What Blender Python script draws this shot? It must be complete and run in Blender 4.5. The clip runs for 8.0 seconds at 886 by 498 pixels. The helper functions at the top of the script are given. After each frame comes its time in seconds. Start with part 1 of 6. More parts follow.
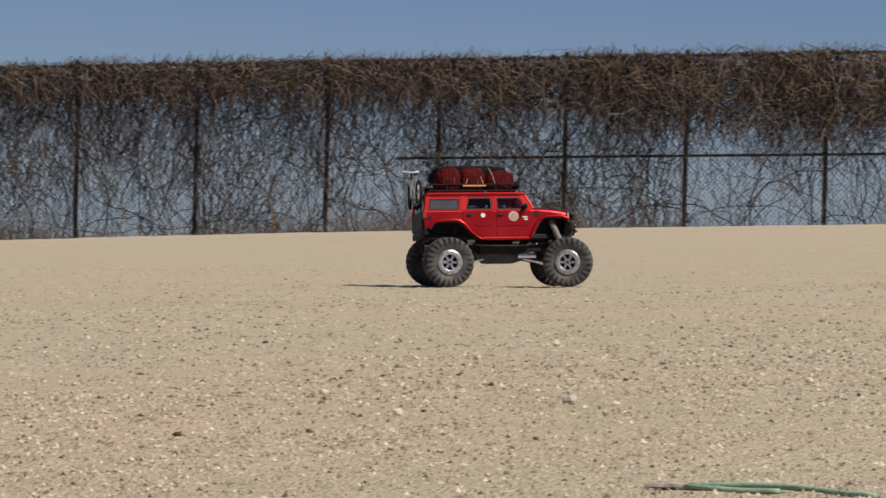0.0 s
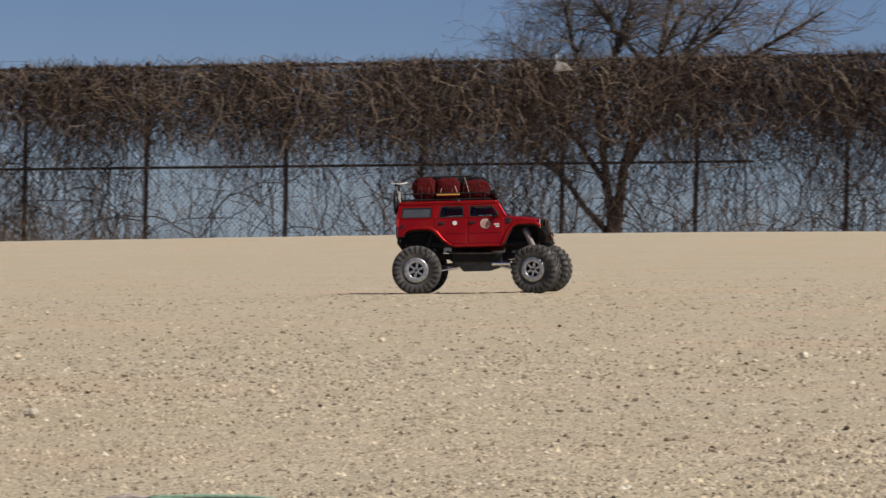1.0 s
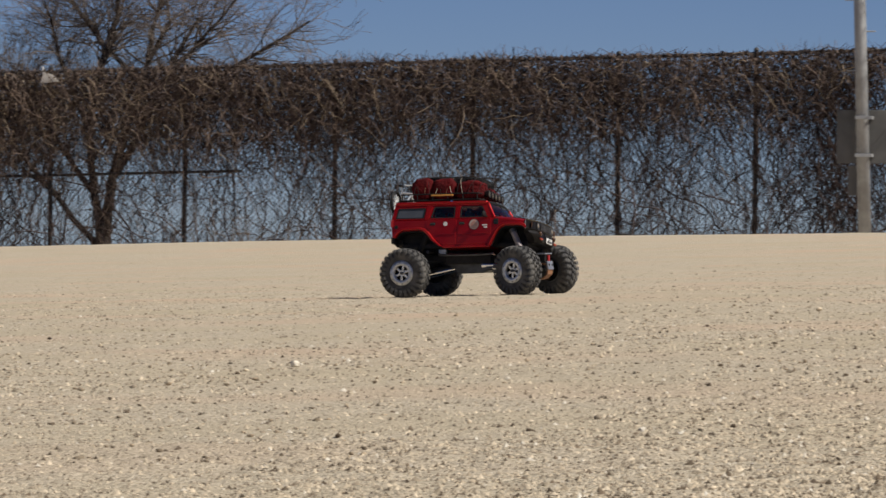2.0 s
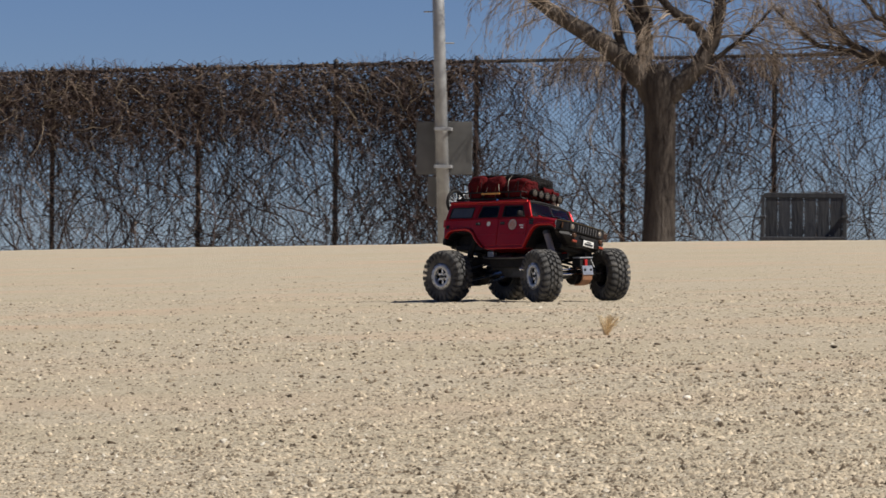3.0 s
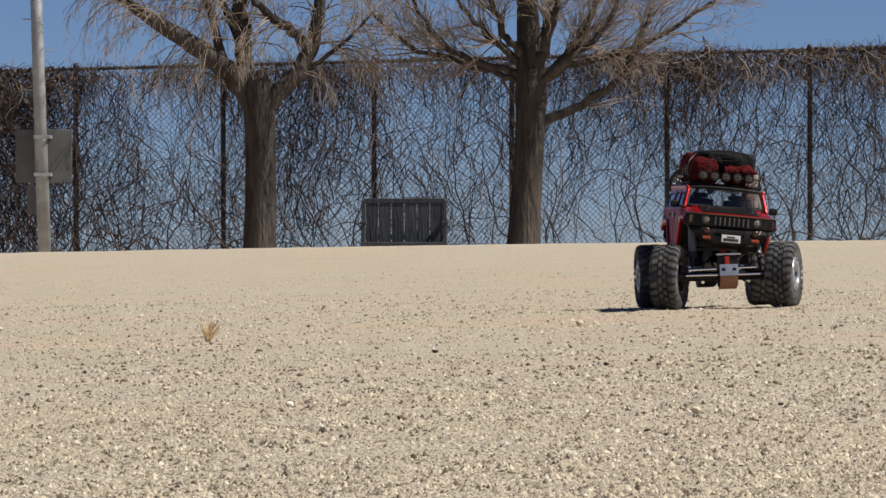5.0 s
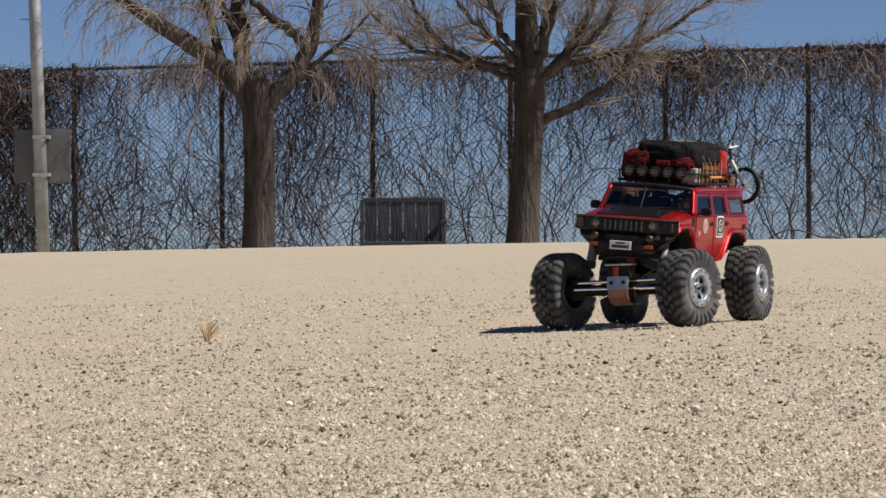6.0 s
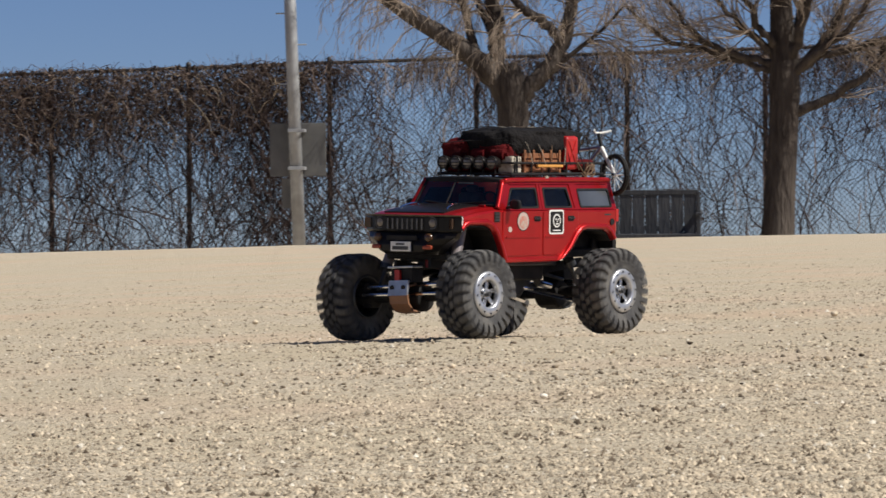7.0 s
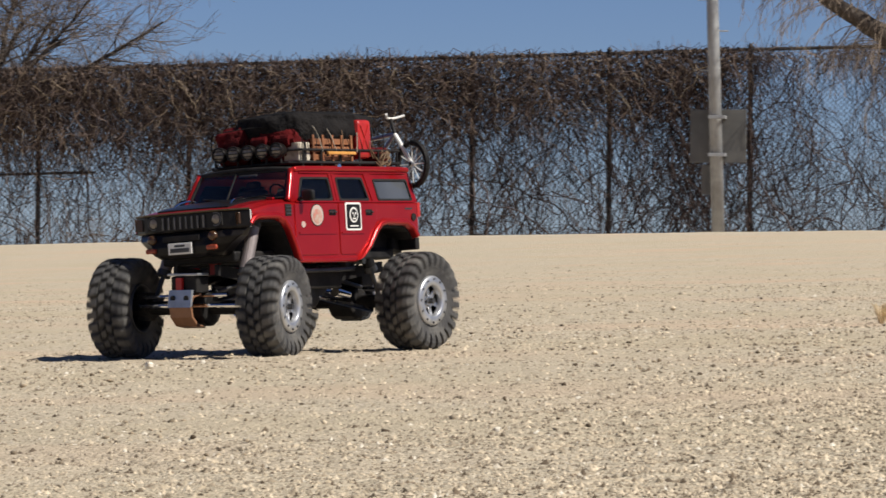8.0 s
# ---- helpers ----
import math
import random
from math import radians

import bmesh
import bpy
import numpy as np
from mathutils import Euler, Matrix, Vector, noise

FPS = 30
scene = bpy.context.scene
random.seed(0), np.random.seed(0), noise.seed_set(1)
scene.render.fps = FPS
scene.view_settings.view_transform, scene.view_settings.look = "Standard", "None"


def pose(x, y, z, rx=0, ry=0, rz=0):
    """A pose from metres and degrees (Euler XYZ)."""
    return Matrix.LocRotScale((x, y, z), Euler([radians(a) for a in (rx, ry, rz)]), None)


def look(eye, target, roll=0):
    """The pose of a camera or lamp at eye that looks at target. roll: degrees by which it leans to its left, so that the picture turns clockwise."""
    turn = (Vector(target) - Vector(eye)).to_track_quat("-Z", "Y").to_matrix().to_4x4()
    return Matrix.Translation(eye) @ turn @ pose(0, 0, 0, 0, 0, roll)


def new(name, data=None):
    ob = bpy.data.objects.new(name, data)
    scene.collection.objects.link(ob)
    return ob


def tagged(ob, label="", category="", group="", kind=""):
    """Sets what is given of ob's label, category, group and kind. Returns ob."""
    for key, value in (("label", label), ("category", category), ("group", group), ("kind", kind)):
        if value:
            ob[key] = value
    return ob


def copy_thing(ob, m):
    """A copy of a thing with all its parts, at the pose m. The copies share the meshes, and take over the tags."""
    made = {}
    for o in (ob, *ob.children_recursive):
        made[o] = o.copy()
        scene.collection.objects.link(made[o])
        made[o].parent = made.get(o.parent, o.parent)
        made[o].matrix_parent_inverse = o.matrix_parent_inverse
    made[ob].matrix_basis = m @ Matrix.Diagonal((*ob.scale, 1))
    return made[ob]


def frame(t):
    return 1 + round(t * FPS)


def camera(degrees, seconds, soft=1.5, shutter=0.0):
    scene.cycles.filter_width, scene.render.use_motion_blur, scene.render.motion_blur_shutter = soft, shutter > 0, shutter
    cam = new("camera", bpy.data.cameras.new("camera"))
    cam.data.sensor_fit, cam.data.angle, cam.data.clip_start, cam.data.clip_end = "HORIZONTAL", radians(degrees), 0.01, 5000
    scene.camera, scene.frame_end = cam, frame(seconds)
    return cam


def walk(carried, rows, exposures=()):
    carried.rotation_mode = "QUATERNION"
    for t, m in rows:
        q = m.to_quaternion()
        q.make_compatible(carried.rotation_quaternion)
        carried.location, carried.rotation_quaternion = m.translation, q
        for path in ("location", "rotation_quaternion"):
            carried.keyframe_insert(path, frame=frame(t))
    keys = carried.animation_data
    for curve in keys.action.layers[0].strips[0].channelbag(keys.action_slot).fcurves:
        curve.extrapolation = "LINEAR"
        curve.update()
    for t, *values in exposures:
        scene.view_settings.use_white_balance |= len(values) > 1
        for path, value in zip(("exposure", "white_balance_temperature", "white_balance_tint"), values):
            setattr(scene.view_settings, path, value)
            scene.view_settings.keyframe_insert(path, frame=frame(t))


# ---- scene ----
from mathutils.geometry import tessellate_polygon

# seconds, pan to the right, tilt up, lean (degrees)
TURNS = [
    (0, -23.367, -0.921, 1.450),
    (0.5, -20.087, -0.757, 1.455),
    (1, -16.553, -0.604, 1.293),
    (1.2, -15.114, -0.558, 1.072),
    (2.3, -8.330, -0.290, 0.469),
    (2.5, -7.167, -0.243, 0.390),
    (3, -4.780, -0.176, 0.406),
    (3.5, -2.548, -0.126, 0.400),
    (4, -0.783, -0.105, 0.026),
    (4.5, 0.000, -0.090, -0.068),
    (4.7, 0.129, -0.084, -0.057),
    (5.8, 0.453, -0.072, -0.189),
    (6, 0.286, -0.088, -0.231),
    (6.5, -0.856, -0.122, -0.343),
    (7, -2.943, -0.166, -0.347),
    (7.5, -5.513, -0.232, -0.320),
    (8, -8.247, -0.347, 0.372),
]
# seconds, x, y, heading (degrees) of the truck
DRIVE = [
    (0, -4.742, 11.377, 34.9),
    (0.5, -4.139, 11.782, 23.8),
    (1, -3.479, 12.090, 11.9),
    (1.2, -3.190, 12.105, 6.6),
    (2.3, -1.658, 12.130, -19.6),
    (2.5, -1.380, 11.990, -24.6),
    (3, -0.752, 11.612, -39.3),
    (3.5, -0.231, 11.142, -50.1),
    (4, 0.188, 10.527, -61.6),
    (4.5, 0.474, 9.965, -73.5),
    (4.7, 0.550, 9.783, -78.4),
    (5.8, 0.510, 8.261, -107.6),
    (6, 0.420, 8.010, -111.5),
    (6.5, 0.115, 7.552, -122.5),
    (7, -0.297, 7.046, -126.0),
    (7.5, -0.727, 6.575, -123.5),
    (8, -1.102, 6.029, -115.7),
]
# seconds, lean of the shell to its right, rise of its nose (degrees on the springs)
SWAY = [
    (0, -5.9, 0.5), (0.5, -7.0, 0.6), (1, -7.9, 0.8), (1.2, -8.1, 0.3), (2.3, -9.6, -0.2), (2.5, -10.4, 0.1), (3, -11.2, 0.5), (3.5, -10.0, -0.5), (4, -8.2, -1.0),
    (4.5, -7.0, -0.8), (4.7, -6.9, -1.0), (5.8, -6.0, 0.5), (6, -5.8, 0.2), (6.5, -3.8, 0.3), (7, -2.6, -0.4), (7.5, 0.0, -0.4), (8, 2.7, 0.3),
]

EYE = (0.0, 0.0, 0.14)
cam = camera(11.194, 8.0, soft=1.5, shutter=0.14)
walk(cam, [(t, pose(*EYE, 90 + tilt, 0, -pan) @ pose(0, 0, 0, 0, 0, lean)) for t, pan, tilt, lean in TURNS],
     exposures=[(0, -0.05, 6590, 11), (1, -0.02, 6530, 11), (3, 0.12, 6380, 10), (4.5, 0.20, 6230, 10), (6.5, 0.22, 6270, 10), (8, 0.28, 6430, 10)])

# ---- light ----
SUN_EL, SUN_AZ = radians(49), radians(-14)
world = bpy.data.worlds.new("sky")
scene.world = world
world.use_nodes = True
wn = world.node_tree
sky = wn.nodes.new("ShaderNodeTexSky")
sky.sky_type, sky.sun_disc = "NISHITA", False
sky.sun_elevation, sky.sun_rotation = SUN_EL, radians(90) - SUN_AZ
sky.altitude, sky.air_density, sky.dust_density, sky.ozone_density = 1500, 0.7, 0.0, 3.0
tint = wn.nodes.new("ShaderNodeMix")
tint.data_type, tint.blend_type = "RGBA", "MULTIPLY"
tint.inputs[0].default_value = 1.0
tint.inputs[7].default_value = (0.66, 0.72, 0.93, 1)
wn.links.new(sky.outputs["Color"], tint.inputs[6])
wn.links.new(tint.outputs[2], wn.nodes["Background"].inputs["Color"])
wn.nodes["Background"].inputs["Strength"].default_value = 0.055
sun_data = bpy.data.lights.new("sun", "SUN")
sun_data.energy, sun_data.angle, sun_data.color = 5.0, radians(0.53), (1.0, 0.94, 0.84)
sun = new("sun", sun_data)
sun.matrix_world = look((30, 0, 40), (30 - math.cos(SUN_EL) * math.cos(SUN_AZ), -math.cos(SUN_EL) * math.sin(SUN_AZ), 40 - math.sin(SUN_EL)))


# ---- materials ----
def mat(name, color, rough=0.8, metal=0.0, second=None, scale=20.0, bump=0.0, bump_scale=80.0, coat=0.0, spec=0.5,
        grime=None, grime_scale=3.0, random_tint=0.0, detail=6.0, stretch=(1, 1, 1), island=0.0, patch=None, patch_scale=0.7):
    """A principled material: a base colour, a second colour by fine noise, a third in broad stains, a fine bump."""
    m = bpy.data.materials.new(name)
    m.use_nodes = True
    n, l = m.node_tree.nodes, m.node_tree.links
    b = n["Principled BSDF"]
    b.inputs["Roughness"].default_value, b.inputs["Metallic"].default_value = rough, metal
    b.inputs["Coat Weight"].default_value, b.inputs["Specular IOR Level"].default_value = coat, spec
    b.inputs["Coat Roughness"].default_value = 0.06
    co = n.new("ShaderNodeTexCoord")
    mp = n.new("ShaderNodeMapping")
    mp.inputs["Scale"].default_value = stretch
    l.new(co.outputs["Object"], mp.inputs["Vector"])

    def noise_fac(sc, lo, hi, det=detail):
        t = n.new("ShaderNodeTexNoise")
        t.inputs["Scale"].default_value, t.inputs["Detail"].default_value = sc, det
        l.new(mp.outputs["Vector"], t.inputs["Vector"])
        r = n.new("ShaderNodeMapRange")
        r.inputs["From Min"].default_value, r.inputs["From Max"].default_value = lo, hi
        l.new(t.outputs["Fac"], r.inputs["Value"])
        return r.outputs["Result"]

    def mix(fac, a, c):
        x = n.new("ShaderNodeMix")
        x.data_type = "RGBA"
        if isinstance(fac, float):
            x.inputs["Factor"].default_value = fac
        else:
            l.new(fac, x.inputs["Factor"])
        for sock, v in (("A", a), ("B", c)):
            s = [i for i in x.inputs if i.name == sock and i.type == "RGBA"][0]
            if isinstance(v, tuple):
                s.default_value = (*v, 1)
            else:
                l.new(v, s)
        return [o for o in x.outputs if o.type == "RGBA"][0]

    c = color
    if second:
        c = mix(noise_fac(scale, 0.35, 0.65), c, second)
    if grime:
        c = mix(noise_fac(grime_scale, 0.45, 0.7, 3.0), c, grime)
    if patch:
        c = mix(noise_fac(patch_scale, 0.50, 0.72, 4.0), c, patch)
    if random_tint or island:
        src = n.new("ShaderNodeNewGeometry").outputs["Random Per Island"] if island else n.new("ShaderNodeObjectInfo").outputs["Random"]
        amount = island or random_tint
        hs = n.new("ShaderNodeHueSaturation")
        r = n.new("ShaderNodeMapRange")
        r.inputs["To Min"].default_value, r.inputs["To Max"].default_value = 1 - amount, 1 + amount
        l.new(src, r.inputs["Value"])
        l.new(r.outputs["Result"], hs.inputs["Value"])
        if isinstance(c, tuple):
            hs.inputs["Color"].default_value = (*c, 1)
        else:
            l.new(c, hs.inputs["Color"])
        c = hs.outputs["Color"]
    if isinstance(c, tuple):
        b.inputs["Base Color"].default_value = (*c, 1)
    else:
        l.new(c, b.inputs["Base Color"])
    if bump:
        bp = n.new("ShaderNodeBump")
        bp.inputs["Strength"].default_value, bp.inputs["Distance"].default_value = bump, 0.5 / bump_scale
        l.new(noise_fac(bump_scale, 0.3, 0.7), bp.inputs["Height"])
        l.new(bp.outputs["Normal"], b.inputs["Normal"])
    return m


M_SAND = mat("sand", (0.60, 0.52, 0.395), 0.95, second=(0.37, 0.315, 0.232), scale=190, bump=1.0, bump_scale=260, grime=(0.47, 0.40, 0.285), grime_scale=1.1, spec=0.12, detail=9.0, patch=(0.53, 0.405, 0.292), patch_scale=0.9)
M_GRAIN = mat("gravel", (0.48, 0.405, 0.30), 0.9, second=(0.34, 0.28, 0.20), scale=60, island=0.58, spec=0.2)
# for dark stones, and for grains whose dark colour stands for gravel shadows
M_DARK_SHADE_GRAIN = mat("dark_gravel", (0.15, 0.115, 0.08), 0.95, second=(0.095, 0.073, 0.052), scale=60, island=0.5, spec=0.15)
M_CLOD = mat("earth_clod", (0.34, 0.27, 0.185), 0.95, second=(0.27, 0.22, 0.155), scale=60, island=0.4, spec=0.15)
M_DUST = mat("dust", (0.60, 0.52, 0.40), 0.95, second=(0.50, 0.42, 0.31), scale=60, island=0.2, spec=0.1)
M_GRASS = mat("dry_grass", (0.74, 0.60, 0.38), 0.85, second=(0.66, 0.51, 0.30), scale=60, random_tint=0.2, spec=0.2)
M_CORD_GREEN = mat("green_cord", (0.20, 0.34, 0.235), 0.75, second=(0.32, 0.43, 0.31), scale=120, bump=0.4, bump_scale=500, spec=0.3)
M_FRAY = mat("frayed_end", (0.46, 0.41, 0.40), 0.9, second=(0.2, 0.17, 0.16), scale=200, spec=0.2)
M_LAMPCASE = mat("pale_lamp_case", (0.62, 0.60, 0.56), 0.5, second=(0.5, 0.47, 0.42), scale=20)
M_STONE = mat("pale_stone", (0.70, 0.65, 0.55), 0.9, second=(0.55, 0.48, 0.38), scale=120, bump=0.5, bump_scale=200, random_tint=0.3, spec=0.2)
M_POST = mat("fence_paint", (0.017, 0.016, 0.018), 0.5, second=(0.030, 0.026, 0.025), scale=12, bump=0.2, bump_scale=60)
M_WIRE = mat("fence_wire", (0.032, 0.030, 0.033), 0.6, second=(0.055, 0.045, 0.040), scale=6)
M_VINE = mat("vine_bark", (0.050, 0.036, 0.034), 0.9, second=(0.098, 0.071, 0.062), scale=8, island=0.45, spec=0.2)
M_VINE_TOP = mat("dry_vine", (0.150, 0.110, 0.088), 0.9, second=(0.215, 0.160, 0.125), scale=5, island=0.5, spec=0.2)
M_VINE_PALE = mat("bleached_vine", (0.34, 0.27, 0.19), 0.9, second=(0.24, 0.185, 0.13), scale=6, island=0.4, spec=0.2)
M_BARK = mat("tree_bark", (0.082, 0.067, 0.056), 0.95, second=(0.034, 0.027, 0.024), scale=11, bump=1.0, bump_scale=26, grime=(0.112, 0.094, 0.080), grime_scale=1.6, stretch=(1, 1, 0.22), spec=0.15)
M_TWIG_DARK = mat("grey_twig_bark", (0.19, 0.153, 0.127), 0.9, second=(0.12, 0.095, 0.078), scale=4, island=0.35, spec=0.2)
M_TWIG = mat("twig_bark", (0.33, 0.265, 0.205), 0.9, second=(0.21, 0.165, 0.128), scale=4, island=0.35, spec=0.2)
M_POLE = mat("galvanised_steel", (0.40, 0.41, 0.42), 0.55, 0.3, second=(0.31, 0.315, 0.32), scale=7, bump=0.15, bump_scale=30, grime=(0.25, 0.25, 0.25), grime_scale=2.5)
M_SIGN = mat("sign_back", (0.125, 0.125, 0.12), 0.7, 0.1, second=(0.095, 0.094, 0.09), scale=5, grime=(0.155, 0.15, 0.14), grime_scale=2)
M_BENCH = mat("bench_wood", (0.026, 0.028, 0.034), 0.7, second=(0.045, 0.046, 0.05), scale=14, bump=0.4, bump_scale=40, random_tint=0.2, stretch=(1, 1, 0.15))
M_LEAF = mat("dead_leaf", (0.070, 0.053, 0.046), 0.95, second=(0.120, 0.090, 0.074), scale=5, island=0.5, spec=0.15)
M_BUSH = mat("dry_bush", (0.16, 0.11, 0.07), 0.95, second=(0.10, 0.07, 0.05), scale=4, island=0.4, spec=0.2)


# ---- building helpers ----
def mesh_of(name, verts, faces, material, smooth=False):
    me = bpy.data.meshes.new(name)
    if isinstance(verts, np.ndarray):
        f = np.asarray(faces, dtype=np.int32)
        k = f.shape[1]
        me.vertices.add(len(verts))
        me.vertices.foreach_set("co", verts.astype(np.float32).ravel())
        me.loops.add(f.size)
        me.loops.foreach_set("vertex_index", f.ravel())
        me.polygons.add(len(f))
        me.polygons.foreach_set("loop_start", np.arange(len(f), dtype=np.int32) * k)
        me.update(calc_edges=True)
        me.validate()
    else:
        me.from_pydata(verts, [], faces)
        me.update()
    me.materials.append(material)
    if smooth:
        me.polygons.foreach_set("use_smooth", np.ones(len(me.polygons), dtype=bool))
    return me


def under(parent, ob, label=""):
    ob.parent = parent
    if label:
        ob["label"] = label
    return ob


def part(name, bm, material, parent, label="", smooth=False):
    """Links a bmesh as one mesh object under a thing or a part."""
    bmesh.ops.recalc_face_normals(bm, faces=bm.faces)
    me = bpy.data.meshes.new(name)
    bm.to_mesh(me)
    bm.free()
    me.materials.append(material)
    if smooth:
        me.polygons.foreach_set("use_smooth", np.ones(len(me.polygons), dtype=bool))
    return under(parent, new(name, me), label)


def add_box(bm, x0, x1, y0, y1, z0, z1, bevel=0.0, m=None):
    """A box between two corners, its edges bevelled, in a bmesh."""
    r = bmesh.ops.create_cube(bm, size=1.0, matrix=Matrix.Translation(((x0 + x1) / 2, (y0 + y1) / 2, (z0 + z1) / 2)) @ Matrix.Diagonal((x1 - x0, y1 - y0, z1 - z0, 1)))
    vs = r["verts"]
    if bevel:
        es = list({e for v in vs for e in v.link_edges})
        r = bmesh.ops.bevel(bm, geom=es, offset=bevel, segments=2, affect="EDGES", profile=0.5)
        vs = list({v for f in r["faces"] for v in f.verts} | {v for v in vs if v.is_valid})
    if m is not None:
        bmesh.ops.transform(bm, matrix=m, verts=vs)
    return vs


def box(x0, x1, y0, y1, z0, z1, bevel=0.0, m=None):
    bm = bmesh.new()
    add_box(bm, x0, x1, y0, y1, z0, z1, bevel, m)
    return bm


def add_rod(bm, a, b, r0, r1=None, seg=10):
    """A round bar from a to b in a bmesh."""
    a, b = Vector(a), Vector(b)
    m = Matrix.Translation((a + b) / 2) @ (b - a).to_track_quat("Z", "Y").to_matrix().to_4x4()
    bmesh.ops.create_cone(bm, cap_ends=True, segments=seg, radius1=r0, radius2=r0 if r1 is None else r1, depth=(b - a).length, matrix=m)


def rod(a, b, r0, r1=None, seg=10):
    bm = bmesh.new()
    add_rod(bm, a, b, r0, r1, seg)
    return bm


def tubes(lines, sides=3):
    """Verts and faces (numpy) of tubes along polylines; each line: (points n x 3, radii n)."""
    vs, fs, base = [], [], 0
    ang = np.arange(sides) * 2 * np.pi / sides
    for p, r in lines:
        p, r = np.asarray(p, float), np.asarray(r, float)
        n = len(p)
        t = np.gradient(p, axis=0)
        t /= np.maximum(np.linalg.norm(t, axis=1, keepdims=True), 1e-9)
        ref = np.array([0.31, 0.93, 0.2]) if abs(t[0] @ np.array([0.31, 0.93, 0.2])) < 0.9 else np.array([1.0, 0, 0])
        u = np.cross(t, ref)
        u /= np.maximum(np.linalg.norm(u, axis=1, keepdims=True), 1e-9)
        w = np.cross(t, u)
        ring = p[:, None] + r[:, None, None] * (np.cos(ang)[None, :, None] * u[:, None] + np.sin(ang)[None, :, None] * w[:, None])
        vs.append(ring.reshape(-1, 3))
        i = np.arange(n - 1)[:, None] * sides + base
        j = np.arange(sides)[None]
        k = (j + 1) % sides
        fs.append(np.stack([i + j, i + k, i + sides + k, i + sides + j], -1).reshape(-1, 4))
        base += n * sides
    return np.concatenate(vs), np.concatenate(fs)


def tube_object(name, lines, material, sides=3):
    v, f = tubes(lines, sides)
    return new(name, mesh_of(name, v, f, material, smooth=True))


rng = np.random.default_rng(7)


# ---- ground ----
LEAN_X, LEAN_Y = 0.0274, -0.0013
CREST_R = 40.0
# low swells of the field: x, y, height, width
SWELLS = ((-4.9, 11.5, -0.013, 1.0), (-1.37, 11.9, 0.0085, 0.75), (0.25, 7.85, -0.0115, 0.70), (-0.55, 6.8, 0.004, 0.4), (-1.09, 6.0, -0.004, 0.5))



def smooth01(x):
    x = np.clip(x, 0, 1)
    return x * x * (3 - 2 * x)


def crest_rise(az):
    """How steeply the line from the eye to the crest of the field rises, by bearing."""
    a = np.clip(az, -0.56, 0.2)
    return -0.00055 + 0.01317 * a - 0.0360 * a * a


def ground_z(x, y):
    """Height of the field: a faint side slope, a low crest, then a fall to the foot of the fence."""
    x, y = np.asarray(x, float), np.asarray(y, float)
    r, az = np.hypot(x, y), np.arctan2(x, np.maximum(y, 1e-6) + 0 * x)
    az = np.where(y > 0, az, 0.0)
    near = LEAN_X * np.clip(x, -40, 40) + LEAN_Y * np.clip(y, 0, 90)
    for bx, by, bz, wide in SWELLS:
        near = near + bz * np.exp(-((x - bx) ** 2 + (y - by) ** 2) / (2 * wide * wide))
    crest = EYE[2] + crest_rise(az) * CREST_R
    beyond = np.maximum(r - CREST_R, 0)
    far = crest + (crest_rise(az) - 0.002) * beyond - 0.35 * smooth01(beyond / 14)
    front = y > 0
    k = np.where(front, smooth01((r - 14) / (CREST_R - 14)), 0)
    return near * (1 - k) + far * k


def fbm(x, y, scale, seed, octaves=3):
    """Smooth value noise on numpy arrays."""
    g = np.random.default_rng(seed).random((256, 256))
    out, amp, tot = 0, 1.0, 0
    for o in range(octaves):
        u, v = x * scale, y * scale
        i, j = np.floor(u).astype(int), np.floor(v).astype(int)
        fu, fv = smooth01(u - i), smooth01(v - j)
        i, j, i1, j1 = i % 256, j % 256, (i + 1) % 256, (j + 1) % 256
        out = out + amp * ((g[i, j] * (1 - fu) + g[i1, j] * fu) * (1 - fv) + (g[i, j1] * (1 - fu) + g[i1, j1] * fu) * fv)
        tot += amp
        amp, scale = amp * 0.5, scale * 2.1
    return out / tot - 0.5


def relief(x, y):
    """Small unevenness of the raked sand."""
    r = np.hypot(x, y)
    return (0.010 * fbm(x, y, 0.9, 3) + 0.006 * fbm(x, y, 6.0, 4, 2) + (0.0050 + 0.008 * np.maximum(fbm(x, y, 0.7, 9, 2), 0)) * fbm(x, y, 40.0, 5, 2)) * smooth01(r / 1.5)


def build_ground():
    az = np.concatenate([np.linspace(-180, -33, 40)[:-1], np.linspace(-33, 13, 370), np.linspace(13, 180, 40)[1:]])
    az = np.radians(az[:-1])
    r = np.concatenate([[0.0005, 0.25, 0.6, 1.1, 1.6, 1.9], np.geomspace(2.1, 14, 290), np.geomspace(14, 70, 90)[1:], [85, 110, 160, 260, 500, 1000, 2000, 4000]])
    R, A = np.meshgrid(r, az, indexing="ij")
    X, Y = R * np.sin(A), R * np.cos(A)
    X[0] += 0.002
    Z = ground_z(X, Y) + relief(X, Y)
    v = np.stack([X, Y, Z], -1).reshape(-1, 3)
    n, m = len(r), len(az)
    i, j = np.arange(n - 1)[:, None] * m, np.arange(m)[None]
    k = (j + 1) % m
    f = np.stack([i + j, i + k, i + m + k, i + m + j], -1).reshape(-1, 4)
    ob = new("ground", mesh_of("ground", v, f[:, ::-1], M_SAND, smooth=True))
    tagged(ob, "pale tan sand and fine gravel field", "ground", kind="structure")
    return ob


build_ground()


# ---- fence ----
FENCE_A, FENCE_DIR = np.array([-8.667, 61.918]), np.array([0.99977, 0.02156])


def fence_at(s):
    """Point in plan at s metres along the fence."""
    p = FENCE_A + FENCE_DIR * s
    return float(p[0]), float(p[1])


def fence_top(s):
    return 2.632 + 0.0253 * (s - 8.0) + 0.005 * np.minimum(s - 3.9, 0.0)


